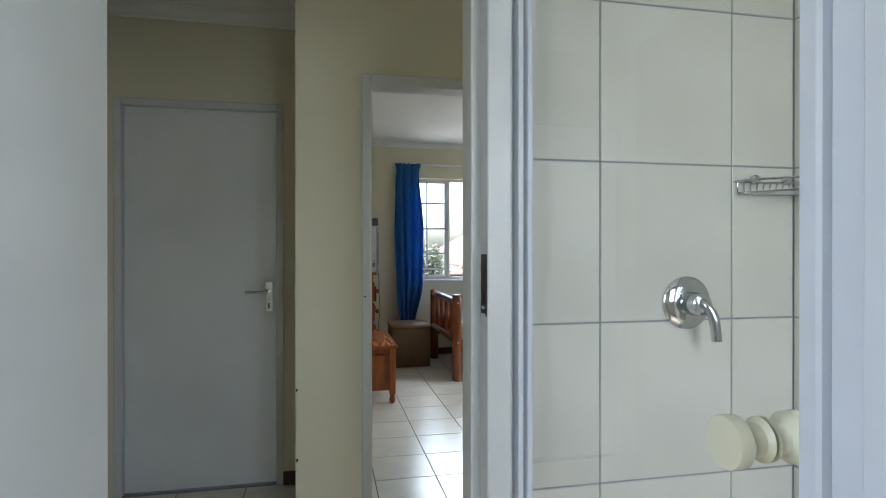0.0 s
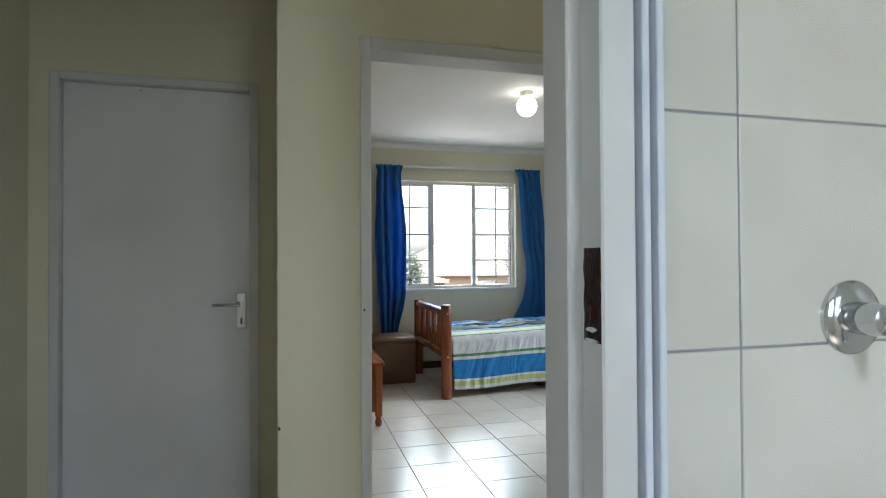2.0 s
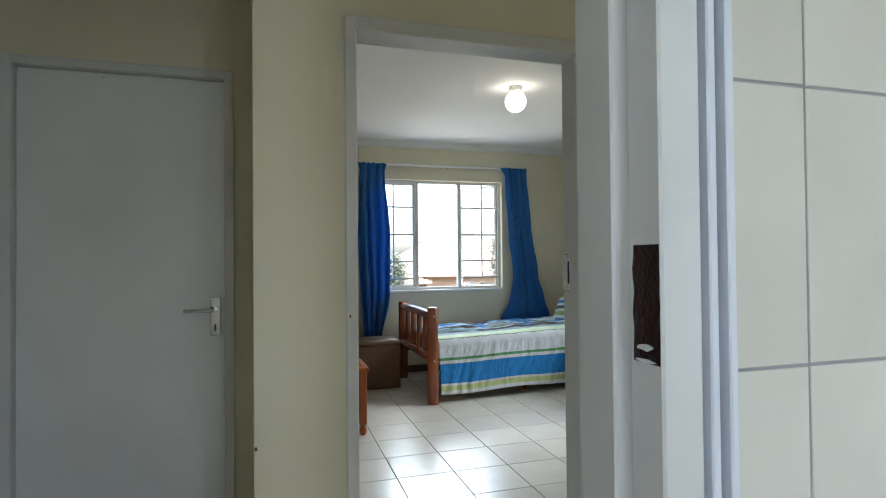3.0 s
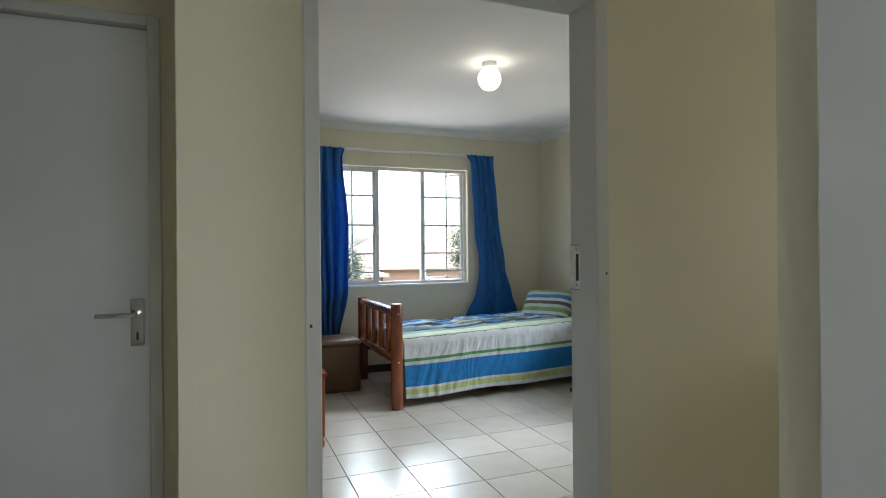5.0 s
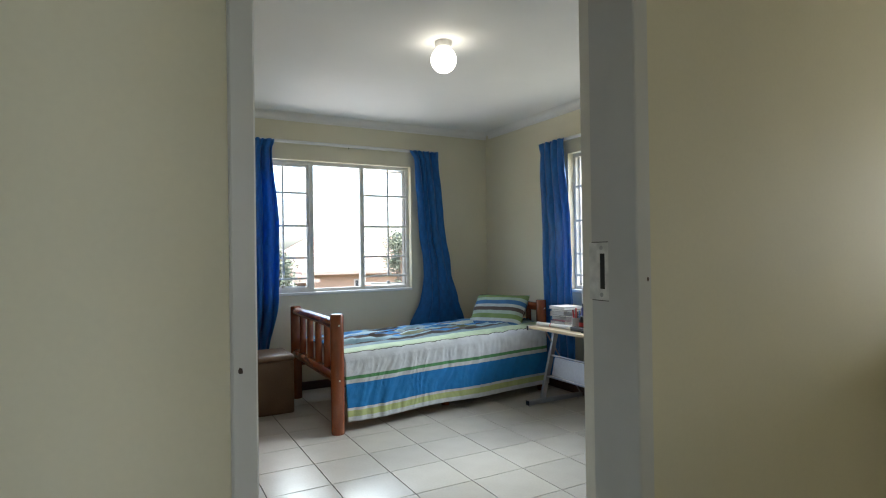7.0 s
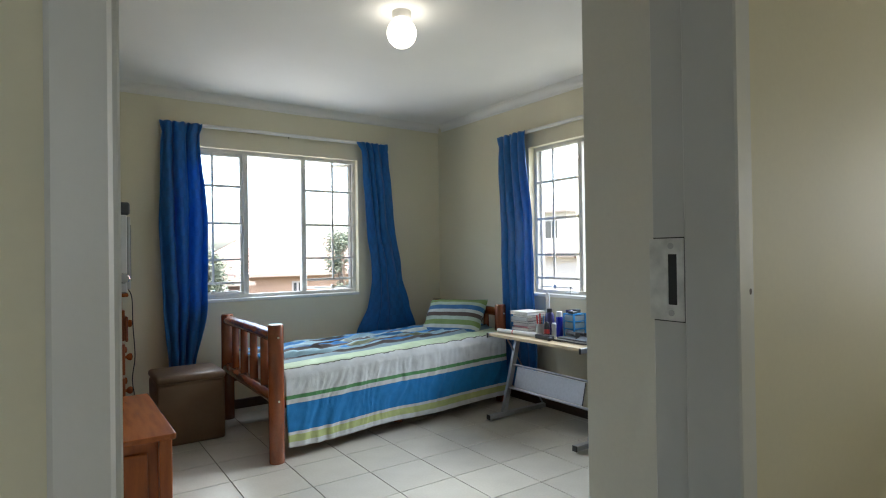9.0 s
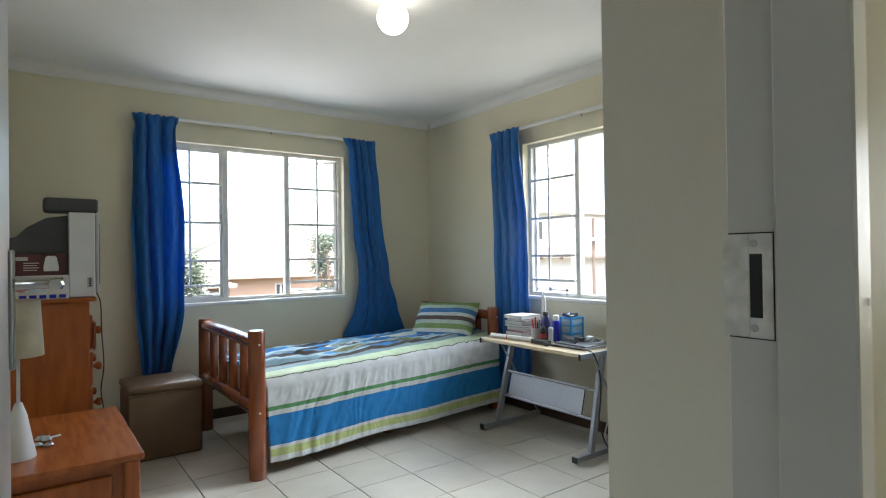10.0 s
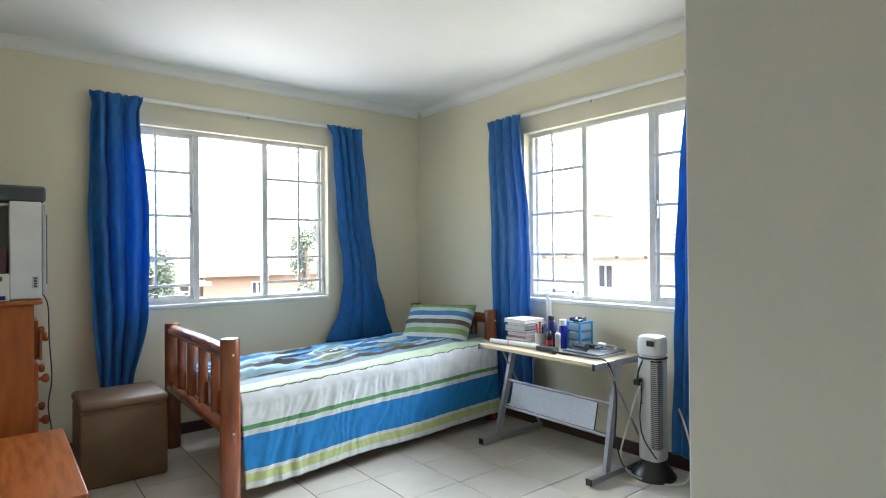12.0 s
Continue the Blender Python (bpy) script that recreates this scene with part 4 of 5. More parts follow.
part("base", lathe(bmesh.new(), [(0.055, 0.0), (0.055, 0.012), (0.045, 0.06), (0.028, 0.16), (0.012, 0.21)], (-1.09, 2.36, 0.4745), 20), PLASTIC, tl, smooth=True)
tr = thing("trinket_dish", (-0.99, 2.50, 0.474), "shiny chrome trinkets on the low cabinet", "ornament")
for i, (dx, dy, h) in enumerate(((0, 0, 0.02), (0.03, 0.03, 0.035), (0.01, 0.06, 0.03), (0.035, -0.02, 0.018))):
    part("trinket", lathe(bmesh.new(), [(0.016, 0.0), (0.02, h * 0.5), (0.008, h)], (-1.03 + dx, 2.47 + dy, 0.4745), 10), CHROME, tr, smooth=True)
pn = thing("pencil", (-0.94, 2.57, 0.48), "short pencil lying on the low cabinet", "pencil")
part("shaft", rod(bmesh.new(), (-1.02, 2.56, 0.479), (-0.95, 2.585, 0.479), 0.004), PAPER, pn)

# ---- desk
desk = thing("desk", (1.80, 2.33, 0), "computer desk with a pale birch top and silver steel legs", "desk")
DX0, DX1, DY0, DY1, DZ = 1.585, 2.045, 1.878, 2.80, 0.62
part("desktop", one(DX0, DX1 - 0.02, DY0 + 0.012, DY1 - 0.012, DZ - 0.022, DZ, 0.003, 2), BIRCH, desk)
for y in (DY0, DY1):
    yy = y + (0.006 if y == DY0 else -0.006)
    end = part("end_rail", one(DX0 - 0.006, DX1, yy - 0.006, yy + 0.006, DZ - 0.034, DZ + 0.001, 0.002), SILVER, desk)
    part("end_cap", one(DX0 - 0.012, DX0 - 0.0065, yy - 0.008, yy + 0.008, DZ - 0.036, DZ + 0.002, 0.002), BLACK, end)
for y in (DY0 - 0.033, DY1 - 0.13):
    s = bmesh.new()
    a, b = Vector((1.62, y, 0.03)), Vector((1.775, y + (0.028 if y < 2 else 0), DZ - 0.03))
    dirn = (b - a).normalized()
    side = Vector((dirn.z, 0, -dirn.x)) * 0.02
    vs = [s.verts.new(p + o + Vector((0, w, 0))) for w in (-0.012, 0.012) for p, o in ((a, side), (b, side), (b, -side), (a, -side))]
    for q in ((0, 1, 2, 3), (7, 6, 5, 4), (0, 4, 5, 1), (1, 5, 6, 2), (2, 6, 7, 3), (3, 7, 4, 0)):
        s.faces.new([vs[i] for i in q])
    part("leg", s, SILVER, desk)
    ft = part("foot_bar", one(1.478, 2.04, y - 0.018, y + 0.018, 0.012, 0.045, 0.003), SILVER, desk)
    part("end_cap", one(1.470, 1.4775, y - 0.019, y + 0.019, 0.011, 0.046, 0.002), BLACK, ft)
    for x in (1.495, 2.0):
        part("glide", rod(bmesh.new(), (x, y, 0.0), (x, y, 0.0115), 0.011), STEEL, ft)
    part("brace", rod(bmesh.new(), (1.66, y, DZ - 0.03), (2.02, y, 0.05), 0.006), SILVER, desk)
ya, yb = DY0 - 0.02, DY1 - 0.13
for x, z in ((1.717, 0.385), (1.672, 0.22)):
    part("cross_bar", rod(bmesh.new(), (x, ya, z), (x, yb, z), 0.008), SILVER, desk)
bm = bmesh.new()
p = [(1.712, 0.375), (1.675, 0.232)]
vs = [bm.verts.new((x + o, y, z)) for o in (-0.003, 0.003) for (x, z) in p for y in (ya + 0.10, yb - 0.06)]
for q in ((0, 1, 3, 2), (4, 6, 7, 5), (0, 2, 6, 4), (1, 5, 7, 3), (0, 4, 5, 1), (2, 3, 7, 6)):
    bm.faces.new([vs[i] for i in q])
part("modesty_panel", bm, GREYPANEL, desk, "grey perforated panel")
part("panel_edge", rod(bmesh.new(), (1.710, ya + 0.098, 0.376), (1.673, ya + 0.098, 0.231), 0.004), BLACK, desk)

# ---- on the desk
zz = DZ + 0.001
random.seed(4)
h = zz
for i, t in enumerate((0.014, 0.022, 0.012, 0.024, 0.016, 0.026, 0.018, 0.024)):
    bk = thing("book" if i % 3 == 2 else "magazine", (1.88, 2.66, h), "stacked paper-edged %s in the pile on the desk" % ("book" if i % 3 == 2 else "magazine"), "book", "pile of books and magazines")
    turn = Matrix.Translation((1.885 + random.uniform(-0.012, 0.012), 2.663 + random.uniform(-0.012, 0.012), 0)) @ Matrix.Rotation(radians(random.uniform(-7, 7)), 4, "Z")
    hx, hy = 0.096 + random.uniform(-0.010, 0.004), 0.092 + random.uniform(-0.012, 0.006)
    pages = one(-hx + 0.004, hx - 0.003, -hy + 0.003, hy - 0.003, h + 0.002, h + t - 0.002)
    covers = box(one(-hx, hx, -hy, hy, h, h + 0.002), -hx, hx, -hy, hy, h + t - 0.002, h + t - 0.0003)
    box(covers, -hx - 0.002, -hx, -hy, hy, h, h + t - 0.0003) if i in (2, 5) else None
    for piece in (pages, covers):
        piece.transform(turn)
    part("page_block", pages, PAPER, bk)
    part("cover", covers, (PAPER, DARKGREY, PINK, PAPER, BLACK, LIGHTGREY, DARKGREY, PAPER)[i], bk)
    h += t
tp = thing("paper_roll", (1.66, 2.58, zz), "white rolled-up paper lying along the desk's front edge", "paper roll")
part("roll", rod(bmesh.new(), (1.66, 2.765, zz + 0.016), (1.70, 2.38, zz + 0.016), 0.016, None, 18), PAPER, tp, smooth=True)
part("band", rod(bmesh.new(), (1.6755, 2.615, zz + 0.016), (1.6763, 2.607, zz + 0.016), 0.0168, None, 18), RED, tp)
ps = thing("power_adapter", (1.70, 2.30, zz), "black laptop power adapter on the desk", "adapter")
part("body", one(1.665, 1.715, 2.235, 2.375, zz, zz + 0.03, 0.004, 2), BLACK, ps)
part("plug", one(1.64, 1.665, 2.205, 2.232, zz, zz + 0.025, 0.005, 2), BLACK, ps)
part("cord", tube(bmesh.new(), [(1.65, 2.205, zz + 0.012), (1.66, 2.16, zz + 0.006), (1.70, 2.10, zz + 0.005), (1.74, 2.05, zz + 0.03)], 0.0035, 6), BLACK, ps)


def bottle(name, x, y, prof, mat, label, cap=None, capmat=None, cat="bottle"):
    t = thing(name, (x, y, zz), label, cat)
    part("body", lathe(bmesh.new(), prof, (x, y, zz), 22), mat, t, smooth=True)
    if cap:
        part("cap", lathe(bmesh.new(), cap, (x, y, zz), 18), capmat, t, smooth=True)
    return t


bottle("shampoo_bottle", 1.84, 2.40, [(0.034, 0), (0.036, 0.01), (0.036, 0.11), (0.03, 0.155), (0.022, 0.168)], PURPLE, "dark violet bottle among the clutter on the desk", [(0.02, 0.1685), (0.02, 0.195), (0.016, 0.197)], BLACK)
bottle("spray_can", 1.85, 2.315, [(0.024, 0), (0.025, 0.005), (0.025, 0.135), (0.02, 0.143)], DEEPBLUE, "deep blue spray can on the desk", [(0.021, 0.1435), (0.021, 0.178), (0.018, 0.18)], PLASTIC, "can")
b = bottle("deodorant", 1.755, 2.345, [(0.02, 0), (0.021, 0.004), (0.021, 0.075), (0.016, 0.1), (0.006, 0.112)], BLACK, "black roll-on bottle with a red badge on the desk")
part("badge", lathe(bmesh.new(), [(0.0215, 0.03), (0.0217, 0.035), (0.0217, 0.056), (0.0215, 0.06)], (1.755, 2.345, zz), 18), RED, b)
bottle("roll_on", 1.765, 2.285, [(0.015, 0), (0.016, 0.003), (0.016, 0.07), (0.017, 0.075), (0.017, 0.1), (0.01, 0.108)], LIGHTGREY, "slim grey roll-on bottle on the desk")
pc = thing("pen_cup", (1.80, 2.455, zz), "clear pen cup holding red scissors and rulers on the desk", "pen cup")
part("cup", lathe(bmesh.new(), [(0.03, 0), (0.032, 0.004), (0.034, 0.085), (0.031, 0.085), (0.029, 0.008)], (1.80, 2.455, zz), 20), LIGHTGREY, pc, smooth=True)
for dx, dy, hh, r, mt in ((0.01, 0.012, 0.155, 0.006, RED), (-0.01, 0.01, 0.145, 0.006, RED), (0.0, -0.01, 0.13, 0.004, BLACK), (0.012, -0.008, 0.14, 0.004, BLUEPLASTIC)):
    part("pen", rod(bmesh.new(), (1.80 + dx, 2.455 + dy, zz + 0.012), (1.80 + dx * 1.8, 2.455 + dy * 1.8, zz + hh), r), mt, pc)
rl = thing("ruler_set", (1.82, 2.435, zz), "upright clear plastic rulers standing behind the pen cup", "ruler")
for i in range(3):
    part("ruler", one(1.862, 1.866 + 0.002 * i, 2.447 - 0.012 * i, 2.458 - 0.012 * i, zz, zz + 0.325 - 0.015 * i), PLASTIC, rl)
tk = thing("tap_ornament", (2.10, 2.50, WB[2]), "small metal cross-shaped ornament on the window sill", "ornament")
part("stem", rod(bmesh.new(), (2.11, 2.44, WB[2] + 0.0025), (2.11, 2.44, WB[2] + 0.05), 0.004), STEEL, tk)
part("arm", rod(bmesh.new(), (2.11, 2.37, WB[2] + 0.022), (2.11, 2.50, WB[2] + 0.018), 0.004), STEEL, tk)
part("finial", lathe(bmesh.new(), [(0.004, 0.0), (0.009, 0.006), (0.009, 0.012), (0.003, 0.018)], (2.11, 2.44, WB[2] + 0.05), 10), BLACK, tk)

og = thing("drawer_organiser", (1.955, 2.27, zz), "blue plastic desk drawer unit with clear drawers", "organiser")
bm = bmesh.new()
x0, x1, y0, y1 = 1.89, 2.02, 2.215, 2.315
for px in (x0, x1 - 0.014):
    for py in (y0, y1 - 0.010):
        box(bm, px, px + 0.014, py, py + 0.010, zz, zz + 0.165)
for z in (0, 0.053, 0.106, 0.157):
    box(bm, x0 + 0.001, x1 - 0.001, y0 + 0.001, y1 - 0.001, zz + z, zz + z + 0.008)
part("frame", bm, BLUEPLASTIC, og)
for z in (0.009, 0.062, 0.115):
    part("drawer", one(x0 + 0.004, x1 - 0.004, y0 + 0.004, y1 - 0.004, zz + z, zz + z + 0.036, 0.002), material("pale_clear_drawer", (0.42, 0.58, 0.70), 0.2), og)
for i, (dx, dy) in enumerate(((0.02, 0.03), (0.05, 0.08), (0.08, 0.05))):
    k = thing("trinket_case", (x0 + dx, y0 + dy, zz + 0.166), "small dark case on the blue drawer unit", "case", "small cases")
    part("case", one(x0 + dx - 0.015, x0 + dx + 0.03, y0 + dy - 0.02, y0 + dy + 0.03, zz + 0.1655, zz + 0.181 + 0.005 * i, 0.003), (BLACK, PURPLE, DARKGREY)[i], k)

lp = thing("laptop", (1.86, 2.08, zz), "closed silver and black laptop on the desk", "laptop")
part("base", one(1.70, 1.97, 1.945, 2.20, zz, zz + 0.016, 0.003), LIGHTGREY, lp)
part("lid", one(1.70, 1.97, 1.945, 2.20, zz + 0.0165, zz + 0.026, 0.004), DARKGREY, lp)
tc = thing("torch", (1.77, 2.10, zz + 0.027), "black torch lying on the laptop", "torch")
part("barrel", rod(bmesh.new(), (1.80, 2.19, zz + 0.046), (1.775, 2.09, zz + 0.046), 0.014, 0.017, 16), BLACK, tc, smooth=True)
part("lens_ring", rod(bmesh.new(), (1.775, 2.09, zz + 0.046), (1.770, 2.072, zz + 0.046), 0.019, 0.019, 16), DARKGREY, tc)
cg = thing("phone_charger", (1.88, 2.05, zz + 0.027), "white phone charger with tangled cables on the laptop", "charger")
part("body", one(1.865, 1.905, 2.03, 2.075, zz + 0.0265, zz + 0.062, 0.008, 2), PLASTIC, cg)
part("block", one(1.84, 1.875, 2.09, 2.13, zz + 0.0265, zz + 0.05, 0.005, 2), BLACK, cg)
part("cord", tube(bmesh.new(), [(1.88, 2.06, zz + 0.05), (1.85, 2.02, zz + 0.045), (1.82, 2.06, zz + 0.032), (1.86, 2.13, zz + 0.032), (1.92, 2.11, zz + 0.035), (1.90, 2.0, zz + 0.04), (1.86, 1.97, zz + 0.03)], 0.003, 6), BLACK, cg)
part("cord", tube(bmesh.new(), [(1.90, 2.03, zz + 0.05), (1.93, 1.99, zz + 0.045), (1.88, 1.965, zz + 0.032), (1.80, 2.0, zz + 0.03)], 0.003, 6), CABLEWHITE, cg)
lc2 = thing("laptop_cable", (1.62, 1.95, 0.3), "black cable looping over the desk's end to the floor", "cable")
part("cord", tube(bmesh.new(), [(1.65, 2.205, zz + 0.014), (1.675, 2.11, zz + 0.010), (1.683, 1.98, zz + 0.007), (1.69, 1.90, zz + 0.007), (1.70, 1.862, 0.585), (1.705, 1.835, 0.47), (1.69, 1.825, 0.34), (1.655, 1.81, 0.25), (1.65, 1.795, 0.19), (1.70, 1.79, 0.08), (1.82, 1.82, 0.02), (1.95, 1.85, 0.006)], 0.005, 7), BLACK, lc2)

# ---- tower fan
fan = thing("tower_fan", (1.87, 1.66, 0), "silver tower fan with a black grille and round black base", "fan")
fx, fy = 1.87, 1.715
part("base", lathe(bmesh.new(), [(0.115, 0.0), (0.118, 0.012), (0.105, 0.03), (0.072, 0.075), (0.058, 0.10)], (fx, fy, 0), 32), BLACK, fan, smooth=True)


def slab(x, y, w, d, z0, z1, n=20, p=3.2):
    bm = bmesh.new()
    rings = []
    for z, k in ((z0, 0.96), (z0 + 0.01, 1.0), (z1 - 0.03, 1.0), (z1 - 0.008, 0.94), (z1, 0.8)):
        rings.append([bm.verts.new((x + k * w * math.copysign(abs(math.cos(a)) ** (2 / p), math.cos(a)), y + k * d * math.copysign(abs(math.sin(a)) ** (2 / p), math.sin(a)), z)) for a in (2 * math.pi * i / n for i in range(n))])
    for a, b in zip(rings, rings[1:]):
        for i in range(n):
            bm.faces.new((a[i], a[(i + 1) % n], b[(i + 1) % n], b[i]))
    bm.faces.new(rings[0][::-1])
    bm.faces.new(rings[-1])
    return bm


FANBODY = material("silver_fan_plastic", (0.62, 0.63, 0.65), 0.32, 0.3, scale=8, amount=0.2)
part("column", slab(fx, fy, 0.066, 0.066, 0.10, 0.665, 28), FANBODY, fan, smooth=True)
part("head", slab(fx, fy, 0.067, 0.068, 0.666, 0.765, 28), PLASTIC, fan, smooth=True)
part("control_panel", one(fx - 0.071, fx - 0.062, fy - 0.05, fy - 0.005, 0.715, 0.745, 0.003), BLACK, fan)
part("badge", one(fx - 0.0685, fx - 0.064, fy + 0.02, fy + 0.035, 0.40, 0.406), BLACK, fan)
part("grille_back", one(fx - 0.066, fx - 0.02, fy - 0.0685, fy - 0.028, 0.17, 0.64), BLACK, fan)
for i in range(44):
    z = 0.175 + 0.0105 * i
    part("grille_slat", box(one(fx - 0.072, fx - 0.066, fy - 0.070, fy - 0.026, z, z + 0.0035), fx - 0.066, fx - 0.01, fy - 0.074, fy - 0.0685, z, z + 0.0035), LIGHTGREY, fan)
fc = thing("fan_cable", (1.78, 1.75, 0), "white fan cable with a black plug trailing on the floor", "cable")
part("cord", tube(bmesh.new(), [(1.79, 1.735, 0.52), (1.765, 1.76, 0.42), (1.74, 1.80, 0.25), (1.72, 1.82, 0.11), (1.735, 1.76, 0.03), (1.79, 1.66, 0.006), (1.85, 1.56, 0.006), (1.92, 1.54, 0.04), (1.955, 1.545, 0.15), (1.94, 1.575, 0.30), (1.93, 1.60, 0.38)], 0.005, 8), CABLEWHITE, fc)
part("cord", tube(bmesh.new(), [(1.80, 1.74, 0.54), (1.785, 1.73, 0.45), (1.775, 1.735, 0.33), (1.785, 1.72, 0.22), (1.81, 1.66, 0.12)], 0.004, 7), BLACK, fc)
part("wrap", lathe(bmesh.new(), [(0.076, 0.0), (0.080, 0.004), (0.076, 0.008)], (fx, fy, 0.645), 28), BLACK, fc)
part("plug", one(1.775, 1.805, 1.735, 1.775, 0.50, 0.535, 0.006, 2), BLACK, fc)
part("tie", tube(bmesh.new(), [(1.81, 1.735, 0.64), (1.79, 1.75, 0.58), (1.785, 1.755, 0.53)], 0.005, 7), BLACK, fc)

# ---------------------------------------------------------------- bathroom and corridor
mx = thing("shower_mixer", (-0.426, YB0, 1.14), "chrome single-lever shower mixer on the tiled wall", "shower mixer")
WT = YB0 - 0.012
part("cover_plate", lathe(bmesh.new(), [(0.062, 0.0), (0.062, 0.006), (0.056, 0.012), (0.03, 0.015)], (-0.444, WT, 1.14), 32, (0, -1, 0)), CHROME, mx, smooth=True)
part("cartridge", lathe(bmesh.new(), [(0.027, 0.013), (0.027, 0.045), (0.024, 0.062), (0.012, 0.066)], (-0.444, WT, 1.14), 24, (0, -1, 0)), CHROME, mx, smooth=True)
lv = bmesh.new()
tube(lv, [(-0.448, WT - 0.045, 1.146), (-0.443, WT - 0.066, 1.142), (-0.429, WT - 0.078, 1.115), (-0.423, WT - 0.082, 1.06)], 0.0115, 12, 5)
part("lever", lv, CHROME, mx, smooth=True)

sr = thing("soap_rack", (-0.2, YB0, 1.40), "chrome wire corner soap rack on the shower tiles", "soap rack")
yw, xw = WT, XS - 0.012
z = 1.40
bm = bmesh.new()
for zz2, ins in ((z + 0.028, 0.0), (z, 0.012)):
    tube(bm, [(xw - 0.175 + ins, yw - 0.006, zz2), (xw - 0.17 + ins, yw - 0.05, zz2), (xw - 0.10, yw - 0.12, zz2), (xw - 0.04, yw - 0.17 + ins, zz2), (xw - 0.006, yw - 0.175 + ins, zz2)], 0.0028, 6, 5)
    tube(bm, [(xw - 0.175 + ins, yw - 0.006, zz2), (xw - 0.006, yw - 0.006, zz2)], 0.0028, 6, 2)
    tube(bm, [(xw - 0.006, yw - 0.006, zz2), (xw - 0.006, yw - 0.175 + ins, zz2)], 0.0028, 6, 2)
part("rim", bm, CHROME, sr, smooth=True)
for i in range(9):
    a = i / 8
    x = xw - 0.165 + 0.15 * a
    part("wire", tube(bmesh.new(), [(x, yw - 0.006, z + 0.028), (x, yw - 0.007, z), (x, yw - 0.03 - 0.13 * a, z)], 0.0018, 6, 2), CHROME, sr)
for px in (xw - 0.12, xw - 0.03):
    part("fixing", lathe(bmesh.new(), [(0.012, 0.0), (0.012, 0.010), (0.008, 0.014)], (px, yw - 0.005, z + 0.034), 14, (0, -1, 0)), CHROME, sr, smooth=True)

ss = tagged(thing("shower_screen", (-0.88, -1.7, 0), "framed glass shower screen with a cream knob", "shower screen"), kind="structure")
for x0, x1, d in ((-0.904, -0.893, 0.045), (-0.893, -0.886, 0.030), (-0.886, -0.874, 0.062), (-0.874, -0.868, 0.044), (-0.868, -0.857, 0.070)):
    part("wall_channel", one(x0, x1, YB0 - 0.02 - d, YB0 - 0.001, 0, 2.2, 0.002), ALU, ss)
for y0, y1, w in ((-2.075, -2.055, 0.028), (-2.11, -2.0755, 0.020), (-2.15, -2.1105, 0.032), (-2.24, -2.1505, 0.022)):
    part("door_post", one(-0.905 - w, -0.905 + w, y0, y1, 0, 2.2, 0.003), ALU, ss)
gl = part("glass_door", one(-0.908, -0.902, -2.05, -1.295, 0.12, 2.0, 0.001), SHOWERGLASS, ss)
gl.visible_shadow = False
kn = bmesh.new()
for s in (1, -1):
    lathe(kn, [(0.020, 0.003), (0.015, 0.007), (0.015, 0.018), (0.023, 0.026), (0.0235, 0.037), (0.0225, 0.039)], (-0.905, -1.99, 1.101), 28, (s, 0, 0))
part("knob", kn, CREAMPLASTIC, gl, "cream plastic double knob", smooth=True)

cb = thing("corridor_cabinet", (1.1, -0.2, 0), "dark brown narrow wooden cabinet against the corridor wall", "cabinet")
part("body", one(0.935, 1.5, YD - 0.25, YD - 0.005, 0.05, 0.93), SKIRT, cb)
part("top", one(0.925, 1.51, YD - 0.26, YD - 0.003, 0.93, 0.955, 0.003), SKIRT, cb)
for x in (0.96, 1.47):
    for y in (YD - 0.22, YD - 0.03):
        part("foot", one(x - 0.02, x + 0.02, y - 0.02, y + 0.02, 0, 0.05), SKIRT, cb)

# ---------------------------------------------------------------- outdoors
GZ = -1.75
GRASS = material("dry_lawn", (0.13, 0.13, 0.06), 0.9, second=(0.22, 0.19, 0.12), scale=0.8, amount=0.5, bump=0.3)
PAVE = material("pale_paving", (0.50, 0.48, 0.45), 0.85, scale=1.5, amount=0.4)
ROOF_T = material("faded_terracotta_roof_tile", (0.36, 0.26, 0.225), 0.8, second=(0.28, 0.20, 0.17), scale=3, amount=0.5, per_object=0.1)
ROOF_G = material("pale_pink_grey_roof_tile", (0.33, 0.275, 0.255), 0.8, second=(0.26, 0.215, 0.20), scale=3, amount=0.5)
PEACH = material("peach_plaster", (0.38, 0.255, 0.19), 0.85, second=(0.33, 0.22, 0.16), scale=1.5, amount=0.4)
OFFWHITE = material("off_white_plaster", (0.48, 0.455, 0.445), 0.85, scale=1.5, amount=0.3)
FASCIA = material("grey_brown_fascia_board", (0.22, 0.18, 0.16), 0.7, scale=6, amount=0.3)
DARKPANE = material("dark_window_pane", (0.06, 0.065, 0.07), 0.1, scale=2, amount=0.3)
BROWNWALL = material("brown_plaster", (0.17, 0.10, 0.075), 0.85, second=(0.13, 0.08, 0.06), scale=2, amount=0.4)
BARK = material("bark", (0.10, 0.07, 0.05), 0.9, scale=8, amount=0.5, bump=0.4)
LEAVES = material("tree_leaves", (0.075, 0.10, 0.07), 0.7, second=(0.11, 0.12, 0.09), scale=3, amount=0.5)
PALM = material("broad_green_leaves", (0.06, 0.115, 0.035), 0.6, second=(0.09, 0.14, 0.05), scale=3, amount=0.5)

g = bmesh.new()
bmesh.ops.create_grid(g, x_segments=40, y_segments=40, size=400)
for v in g.verts:
    v.co.z = GZ
setting("ground", g, GRASS, "dry lawn and earth round the house", "ground")
setting("yard", one(-6, 12, 4.6, 12, GZ, GZ + 0.03), PAVE, "pale paved yard below the window", "paving")
setting("foundation", one(XC - 0.12, XB + 0.16, BACK - 0.14, YA + 0.16, GZ, -0.12), OFFWHITE, "plastered base of the house", "wall")


